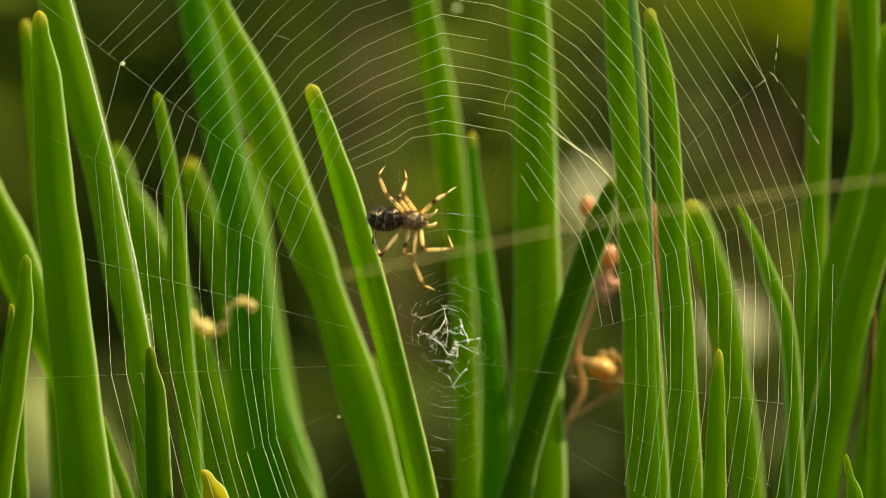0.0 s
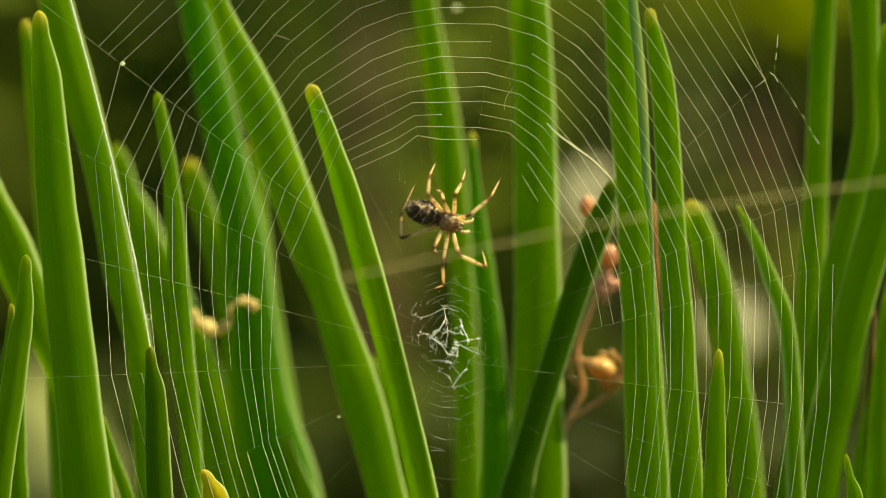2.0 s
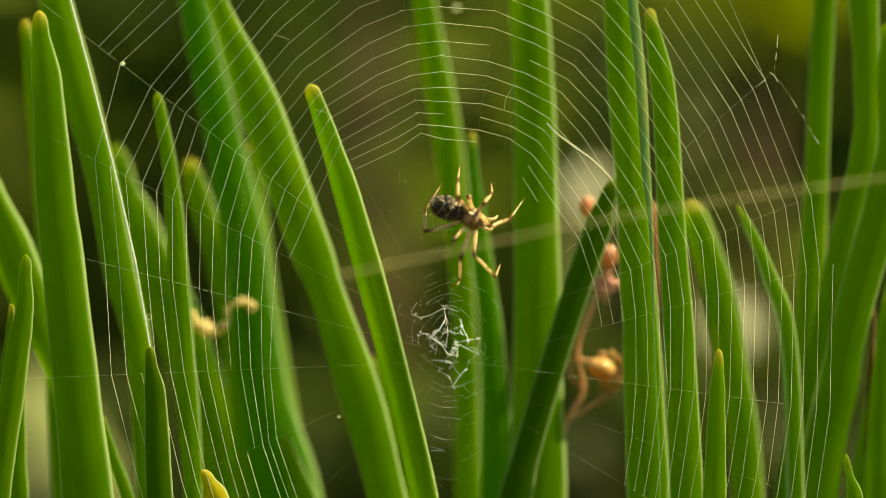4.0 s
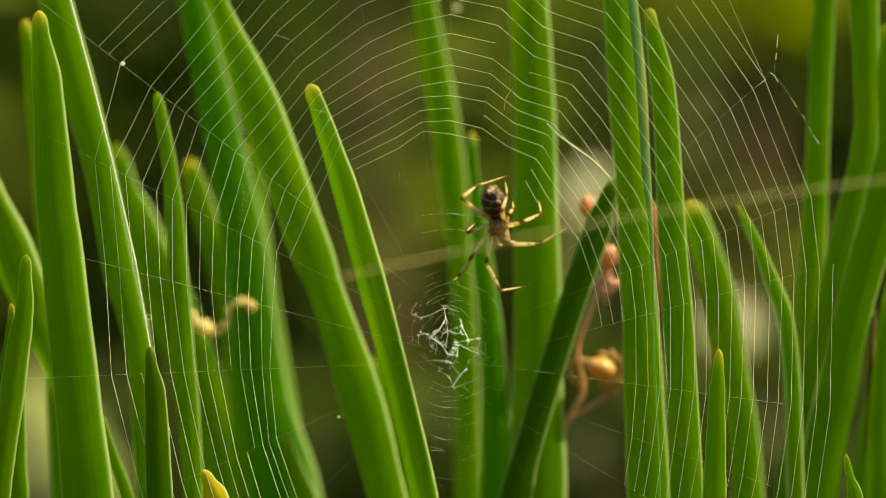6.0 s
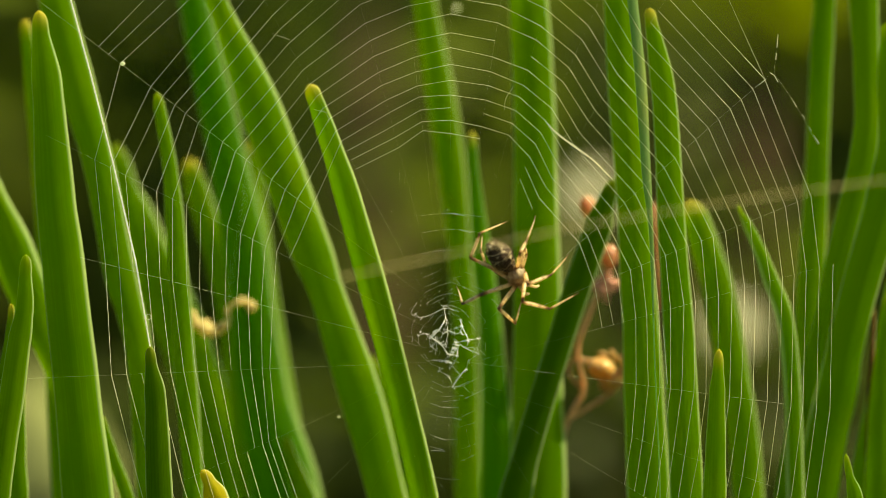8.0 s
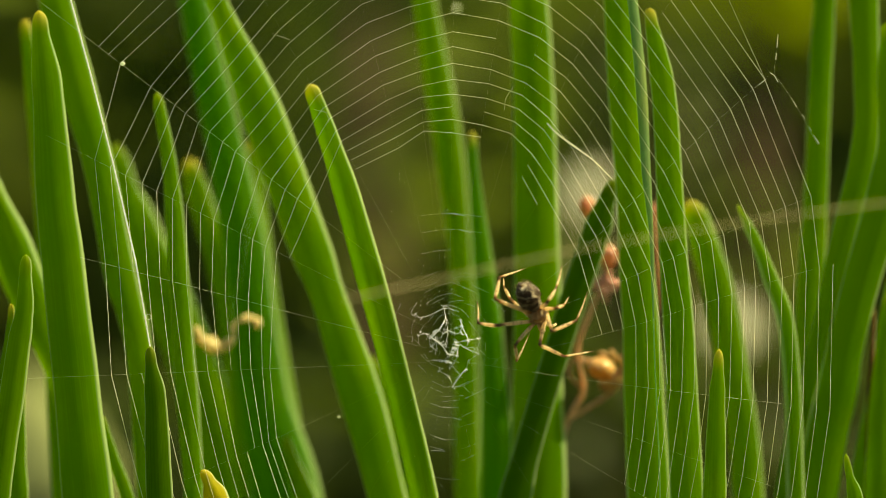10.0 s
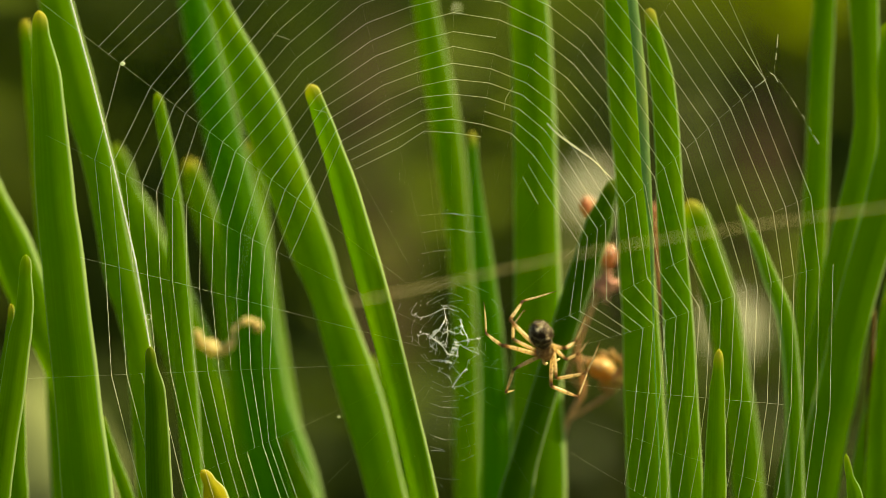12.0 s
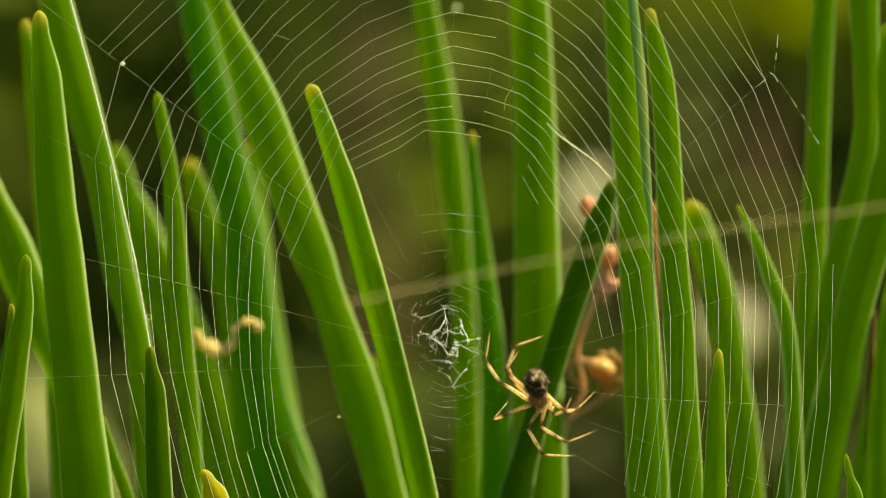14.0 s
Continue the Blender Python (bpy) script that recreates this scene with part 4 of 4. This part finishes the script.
def body_part(name, material, at, size, rough=0.05, squeeze=None, hairs=0, label="", seed=1):
    bm = bmesh.new()
    made = lump(bm, (0, 0, 0), [s * PX for s in size], None, 4, rough)
    if squeeze:
        for v in made:
            v.co = squeeze(v.co)
    ob = part(name, bm, material, spider, label)
    ob.location = Vector(at) * PX
    if hairs:
        dice, fur = random.Random(seed), bmesh.new()
        for _ in range(hairs):
            way = Vector((dice.gauss(0, 1), dice.gauss(0, 1), dice.gauss(0, 1))).normalized()
            p = Vector((way.x * size[0], way.y * size[1], way.z * size[2])) * PX * 0.97
            if squeeze:
                p = squeeze(p)
            tilt = (way + Vector((-0.7, 0, 0)) + Vector((dice.uniform(-1, 1), dice.uniform(-1, 1), dice.uniform(-1, 1))) * 0.4).normalized()
            tube(fur, [p, p + tilt * 3 * PX, p + (tilt + Vector((-0.3, 0, 0))) * 6 * PX], lambda s: (0.30 - 0.22 * s) * PX, 3)
        tagged(part("hair", fur, FUZZ if material is ABDOMEN else HAIR, ob, "short brown bristles" if material is ABDOMEN else "short pale bristles"), kind="stuff")
    return ob


body_part("cephalothorax", THORAX, (0, 0, 0), (23, 15, 17), 0.16, lambda c: Vector((c.x, c.y, c.z * (1 - 0.35 * max(c.x, 0) / (23 * PX)))), 220, "brown and straw mottled head and thorax", 4)
body_part("abdomen", ABDOMEN, (-50, 2, 0), (35, 21, 21), 0.16, lambda c: Vector((max(c.x, -29 * PX + 0.25 * (c.x + 29 * PX)), c.y, c.z * (1 - 0.22 * abs(c.x / (35 * PX)) ** 2))), 320, "dark oval abdomen with pale wavy bands", 5)
body_part("spinneret", THORAX, (-78, 4, 0), (6, 4, 4), 0.1)
for side in (1, -1):
    bm = bmesh.new()
    tube(bm, [Vector(p) * PX for p in ((15, -5, 7 * side), (27, -8, 9 * side), (36, -6, (14 if side > 0 else 6) * side), (39, -3, (20 if side > 0 else 3) * side))], lambda s: (3.6 - 1.5 * s) * PX, 8)
    part("pedipalp", bm, PALE, spider, "pale short feeler")
    bm = bmesh.new()
    lump(bm, Vector((20, -6, 4 * side)) * PX, (6 * PX, 5 * PX, 4 * PX), None, 2, 0.1)
    part("jaw", bm, THORAX, spider)


def segment(name, parent, length, r0, r1, seed, tip=False):
    """A leg piece along +z from its joint, swollen at the far joint, with short bristles."""
    bm = bmesh.new()
    uv = bm.loops.layers.uv.new("UVMap")
    n, L = 14, length * PX
    shape = lambda s: (r0 + (r1 - r0) * s) * (0.80 + 0.22 * math.sin(math.pi * min(s * 1.15, 1)) + (0 if tip else 0.16 * max(0, s - 0.85) / 0.15)) * PX * 0.9
    path = [Vector((0, -0.02 * L * math.sin(math.pi * k / n), L * k / n)) for k in range(n + 1)]
    rings = tube(bm, path, shape, 8)
    index = {v: k / n for k, ring in enumerate(rings) for v in ring}
    dice = random.Random(seed)
    for _ in range(5 if tip else 12):
        s, a = dice.uniform(0.1, 0.95), dice.uniform(0, math.tau)
        out = Vector((math.cos(a), math.sin(a), 0.8))
        p = Vector((0, 0, L * s)) + Vector((math.cos(a), math.sin(a), 0)) * shape(s) * 0.9
        for ring in tube(bm, [p, p + out * 4.4 * PX], lambda q: (0.5 - 0.38 * q) * PX, 3):
            for v in ring:
                index[v] = 0.9
    for face in bm.faces:
        for loop in face.loops:
            loop[uv].uv = (0.5, index[loop.vert])
    return part(name, bm, LEG, parent)


leg_pieces = {}
for number, (name, hip, lengths, r) in enumerate(LEGS):
    bm = bmesh.new()
    h = Vector((hip[0], -2, hip[1])) * PX
    tube(bm, [h * 0.45, h], lambda s: (r + 1.2 - s) * PX, 8)
    leg = part("leg", bm, THORAX, spider, "amber leg with dark rings at the joints" if number == 0 else "")
    leg_pieces[name] = (segment("femur", leg, lengths[0], r + 0.6, r - 0.3, number * 3), segment("tibia", leg, lengths[1], r - 0.2, r - 1.0, number * 3 + 1),
                        segment("tarsus", leg, lengths[2], r - 1.4, 0.8, number * 3 + 2, True))


# the stances: time, thorax, abdomen, then knee, ankle and tip of each leg on the web's plane
STANCES = []


def stance(t, thorax, abdomen, **legs):
    STANCES.append((t, thorax, abdomen, legs))


stance(0.0, (733, 390), (675, 388), u4=(673, 333, 667, 303, 683, 293), u3=(705, 350, 712, 342, 716, 338), u2=(712, 342, 720, 318, 716, 300), u1=(770, 355, 790, 343, 810, 330), l4=(673, 453, 660, 428, 667, 362), l3=(717, 437, 715, 450, 735, 450), l2=(731, 462, 754, 514, 771, 515), l1=(750, 443, 802, 441, 791, 413))
stance(0.5, (742, 395), (692, 368), u4=(704, 340, 704, 310, 712, 285), u3=(728, 345, 731, 335, 724, 325), u2=(738, 345, 757, 308, 777, 282), u1=(780, 365, 806, 348, 820, 332), l4=(665, 405, 672, 380, 712, 316), l3=(718, 437, 728, 445, 745, 432), l2=(737, 462, 752, 513, 770, 513), l1=(767, 443, 820, 455, 828, 425))
stance(1.0, (760, 375), (715, 335), u4=(728, 325, 716, 300, 713, 283), u3=(748, 325, 752, 312, 762, 322), u2=(760, 322, 772, 300, 787, 283), u1=(790, 353, 812, 342, 824, 331), l4=(683, 382, 705, 352, 745, 312), l3=(722, 415, 728, 427, 750, 428), l2=(740, 445, 753, 490, 765, 511), l1=(756, 430, 805, 451, 829, 424))
stance(1.5, (775, 390), (722, 372), u4=(718, 328, 717, 292, 722, 277), u3=(755, 345, 760, 330, 770, 322), u2=(766, 355, 773, 318, 770, 292), u1=(805, 367, 828, 348, 827, 332), l4=(700, 432, 702, 402, 722, 350), l3=(744, 432, 748, 443, 745, 440), l2=(762, 463, 770, 498, 771, 515), l1=(783, 442, 835, 462, 855, 440))
stance(2.0, (795, 393), (745, 375), u4=(757, 345, 760, 312, 771, 287), u3=(785, 355, 781, 340, 771, 336), u2=(805, 345, 818, 322, 825, 296), u1=(830, 382, 868, 350, 886, 315), l4=(710, 422, 710, 378, 737, 320), l3=(768, 440, 772, 447, 765, 430), l2=(783, 470, 785, 505, 768, 512), l1=(813, 452, 861, 474, 852, 440))
stance(2.5, (797, 370), (762, 325), u4=(772, 320, 778, 300, 772, 285), u3=(795, 325, 800, 312, 803, 335), u2=(815, 335, 838, 310, 843, 297), u1=(840, 362, 868, 345, 889, 313), l4=(723, 345, 752, 318, 805, 288), l3=(753, 402, 765, 412, 785, 408), l2=(768, 442, 768, 488, 767, 507), l1=(787, 430, 830, 468, 853, 440))
stance(3.0, (810, 365), (755, 352), u4=(772, 335, 768, 300, 768, 283), u3=(793, 330, 800, 325, 805, 345), u2=(823, 330, 833, 315, 824, 303), u1=(848, 368, 876, 348, 886, 315), l4=(727, 410, 722, 375, 740, 318), l3=(778, 418, 783, 425, 780, 410), l2=(802, 442, 813, 485, 808, 503), l1=(820, 425, 860, 462, 855, 440))
stance(5.5, (878, 420), (835, 390), u4=(868, 372, 874, 345, 882, 307), u3=(880, 372, 883, 385, 880, 402), u2=(905, 405, 928, 385, 935, 352), u1=(898, 453, 945, 443, 995, 400), l4=(787, 412, 801, 367, 847, 330), l3=(838, 440, 827, 447, 832, 430), l2=(832, 484, 815, 515, 806, 512), l1=(868, 492, 902, 533, 933, 505))
stance(6.0, (883, 400), (872, 355), u4=(888, 372, 897, 345, 893, 320), u3=(900, 378, 908, 370, 907, 355), u2=(925, 393, 957, 378, 952, 352), u1=(903, 433, 955, 432, 1012, 398), l4=(816, 350, 845, 328, 900, 310), l3=(828, 412, 825, 410, 842, 393), l2=(832, 458, 812, 488, 800, 498), l1=(860, 465, 886, 515, 928, 507))
stance(6.5, (878, 440), (845, 395), u4=(873, 390, 882, 340, 887, 297), u3=(893, 418, 902, 395, 905, 375), u2=(905, 445, 931, 410, 925, 363), u1=(907, 480, 958, 465, 1000, 422), l4=(795, 437, 802, 392, 848, 365), l3=(830, 455, 828, 453, 825, 440), l2=(832, 494, 812, 520, 807, 505), l1=(858, 505, 892, 548, 928, 507))
stance(7.0, (898, 455), (865, 415), u4=(900, 428, 911, 395, 913, 358), u3=(908, 412, 913, 420, 912, 440), u2=(930, 465, 967, 437, 972, 390), u1=(917, 503, 970, 512, 1023, 490), l4=(823, 408, 852, 375, 913, 353), l3=(835, 458, 832, 440, 843, 408), l2=(840, 500, 813, 523, 808, 503), l1=(868, 522, 900, 558, 928, 510))
stance(7.5, (900, 460), (872, 415), u4=(900, 425, 908, 403, 912, 357), u3=(905, 440, 915, 435, 922, 420), u2=(930, 465, 964, 437, 972, 395), u1=(927, 497, 980, 482, 1022, 432), l4=(817, 432, 833, 395, 887, 365), l3=(842, 463, 840, 430, 843, 408), l2=(847, 505, 818, 528, 808, 505), l1=(872, 527, 903, 560, 928, 508))
stance(8.0, (915, 490), (882, 450), u4=(920, 448, 932, 425, 948, 382), u3=(928, 435, 932, 450, 926, 478), u2=(935, 503, 975, 487, 1007, 450), u1=(925, 535, 973, 547, 1025, 518), l4=(830, 455, 850, 412, 898, 392), l3=(855, 465, 850, 440, 853, 415), l2=(850, 522, 818, 538, 808, 507), l1=(883, 547, 912, 573, 927, 515))
stance(10.5, (962, 575), (945, 540), u4=(982, 555, 998, 530, 1006, 492), u3=(1000, 573, 1015, 562, 1027, 537), u2=(988, 607, 1032, 587, 1048, 532), u1=(963, 630, 1005, 652, 1058, 647), l4=(887, 547, 893, 510, 940, 495), l3=(910, 540, 902, 525, 900, 510), l2=(888, 590, 853, 580, 854, 540), l1=(918, 628, 915, 655, 940, 608))
stance(11.0, (952, 600), (935, 570), u4=(1000, 583, 1018, 558, 1031, 535), u3=(978, 605, 987, 590, 990, 567), u2=(968, 648, 1020, 645, 1062, 602), u1=(965, 665, 1013, 687, 1067, 650), l4=(886, 543, 922, 517, 980, 519), l3=(895, 577, 892, 565, 895, 560), l2=(878, 608, 845, 595, 860, 540), l1=(898, 642, 905, 662, 937, 625))
stance(11.5, (970, 605), (965, 570), u4=(1000, 622, 1013, 615, 1030, 560), u3=(1000, 615, 1010, 605, 1003, 572), u2=(990, 660, 1047, 653, 1073, 605), u1=(980, 675, 1022, 697, 1055, 648), l4=(943, 530, 985, 515, 1050, 518), l3=(913, 583, 913, 560, 935, 540), l2=(890, 600, 860, 590, 860, 538), l1=(915, 640, 900, 660, 938, 610))
stance(12.0, (965, 620), (955, 590), u4=(1000, 617, 1018, 605, 1040, 552), u3=(1003, 637, 1025, 625, 1043, 602), u2=(985, 670, 1038, 660, 1062, 603), u1=(975, 690, 1023, 703, 1043, 648), l4=(902, 565, 925, 533, 985, 515), l3=(907, 600, 908, 575, 928, 547), l2=(885, 610, 860, 590, 856, 535), l1=(908, 655, 895, 695, 912, 690))
stance(12.5, (958, 650), (952, 612), u4=(985, 658, 1013, 648, 1050, 620), u3=(990, 655, 1005, 650, 1015, 622), u2=(948, 692, 1000, 710, 1055, 682), u1=(945, 708, 983, 743, 1030, 748), l4=(905, 590, 945, 570, 1008, 580), l3=(903, 617, 903, 585, 925, 560), l2=(880, 625, 855, 595, 853, 540), l1=(893, 683, 880, 715, 915, 692))
stance(13.0, (972, 650), (997, 622), u4=(1010, 660, 1013, 650, 1028, 620), u3=(1000, 668, 1008, 660, 1013, 640), u2=(980, 705, 1027, 720, 1070, 688), u1=(955, 712, 980, 753, 1030, 747), l4=(972, 565, 1020, 558, 1082, 580), l3=(927, 608, 923, 590, 937, 558), l2=(910, 610, 888, 585, 859, 540), l1=(903, 672, 885, 695, 912, 694))
stance(13.5, (960, 675), (962, 640), u4=(985, 680, 1015, 670, 1048, 623), u3=(990, 700, 1013, 698, 1037, 682), u2=(970, 725, 1020, 733, 1063, 685), u1=(948, 740, 990, 775, 1052, 785), l4=(898, 640, 913, 600, 960, 577), l3=(922, 628, 915, 600, 930, 563), l2=(885, 653, 858, 615, 867, 567), l1=(898, 703, 877, 725, 880, 722))
stance(14.0, (955, 705), (948, 680), u4=(1000, 728, 1020, 725, 1057, 688), u3=(980, 735, 1003, 725, 1017, 690), u2=(953, 768, 1003, 783, 1058, 760), u1=(928, 765, 963, 808, 1022, 807), l4=(895, 655, 912, 612, 968, 592), l3=(900, 668, 900, 645, 918, 620), l2=(880, 673, 858, 635, 869, 568), l1=(885, 738, 873, 742, 903, 705))


# ---------------------------------------------------------------- movement
def between():
    """The stances with steps between them, a quarter of a second apart."""
    steps = []
    for (t0, a0, b0, legs0), (t1, a1, b1, legs1) in zip(STANCES, STANCES[1:]):
        n = round((t1 - t0) / 0.25)
        for k in range(n):
            f = k / n
            mixed = lambda p, q: tuple(x + (y - x) * f for x, y in zip(p, q))
            steps.append((t0 + (t1 - t0) * f, mixed(a0, a1), mixed(b0, b1), {name: mixed(legs0[name], legs1[name]) for name in legs0}))
    return steps + [STANCES[-1]]


EYE = Vector((0, EYE_Y, EYE_Z))
JOINT_DEPTH = (-0.0085, -0.0045, -0.0004)          # where knee, ankle and tip would rather be, ahead of the web


def joint(start, x, y, long, k, before):
    """The place of a leg's next joint, long from start, on the line of sight to (x, y) of the web."""
    way = (on_web(x, y) - EYE).normalized()
    off = EYE - start
    b, c = off.dot(way), off.dot(off) - long * long
    root = math.sqrt(max(b * b - c, 0.0))
    ends = [EYE + way * (-b - root), EYE + way * (-b + root)]
    cost = lambda p: abs(p.y - JOINT_DEPTH[k]) + (0.6 * abs(p.y - before) if before is not None else 0)
    return min(ends, key=cost)


def spider_rows():
    """The poses of the spider and of each leg piece in the spider's space, from the stances."""
    body, pieces, before, depths = [], {(n, k): [] for n in leg_pieces for k in range(3)}, {}, {}
    for t, thorax, abdomen, legs in between():
        ahead = Vector((thorax[0] - abdomen[0], abdomen[1] - thorax[1]))
        turn = math.atan2(ahead.y, ahead.x)
        pitch = Matrix.Rotation(math.acos(max(min(ahead.length / 57, 1.0), 0.55)), 4, "Z")      # the abdomen swings away from the web
        root = Matrix.Translation(on_web(*thorax, SPIDER_DEPTH)) @ Matrix.Rotation(-turn, 4, "Y") @ pitch
        body.append((t, root))
        back = root.inverted()
        for name, hip, lengths, _ in LEGS:
            start = root @ (Vector((hip[0], -2, hip[1])) * PX)
            for k in range(3):
                goal = joint(start, legs[name][2 * k], legs[name][2 * k + 1], lengths[k] * PX, k, depths.get((name, k)))
                way = (goal - start).normalized()
                depths[name, k] = goal.y
                here, local = back @ start, (back.to_3x3() @ way).normalized()
                old_way, old_turn, old_here = before.get((name, k), (Vector((0, 0, 1)), Matrix().to_quaternion(), here))
                move = old_way.rotation_difference(local)
                now = move @ old_turn
                rows = pieces[name, k]
                if rows and move.angle > radians(80):
                    half = Matrix().to_quaternion().slerp(move, 0.5) @ old_turn
                    rows.append(((rows[-1][0] + t) / 2, Matrix.LocRotScale(old_here.lerp(here, 0.5), half, None)))
                rows.append((t, Matrix.LocRotScale(here, now, None)))
                before[name, k] = (local, now, here)
                start = start + way * lengths[k] * PX
    return body, pieces


def motions():
    web_motions()
    body, pieces = spider_rows()
    walk(spider, body)
    for (name, k), rows in pieces.items():
        walk(leg_pieces[name][k], rows)
    rest = strand.matrix_basis.copy()
    walk(strand, [(0.0, rest), (1.5, pose(0, 0, -0.0006) @ rest), (3.0, pose(0, 0, 0.0003) @ rest), (5.5, rest), (8.2, pose(0, 0, -0.0002) @ rest),
                  (10.3, pose(0.001, 0, -0.0040) @ rest), (12.5, pose(0.001, 0, -0.0044) @ rest), (14.0, pose(0.001, 0, -0.0043) @ rest)])
    still = petal.matrix_basis.copy()
    walk(petal, [(0.0, still), (1.5, pose(0.0006, 0, 0.0002) @ still), (3.0, still), (6.5, still), (8.2, still), (10.3, pose(0.0012, 0, -0.0036) @ still), (14.0, pose(0.0012, 0, -0.0040) @ still)])


motions()
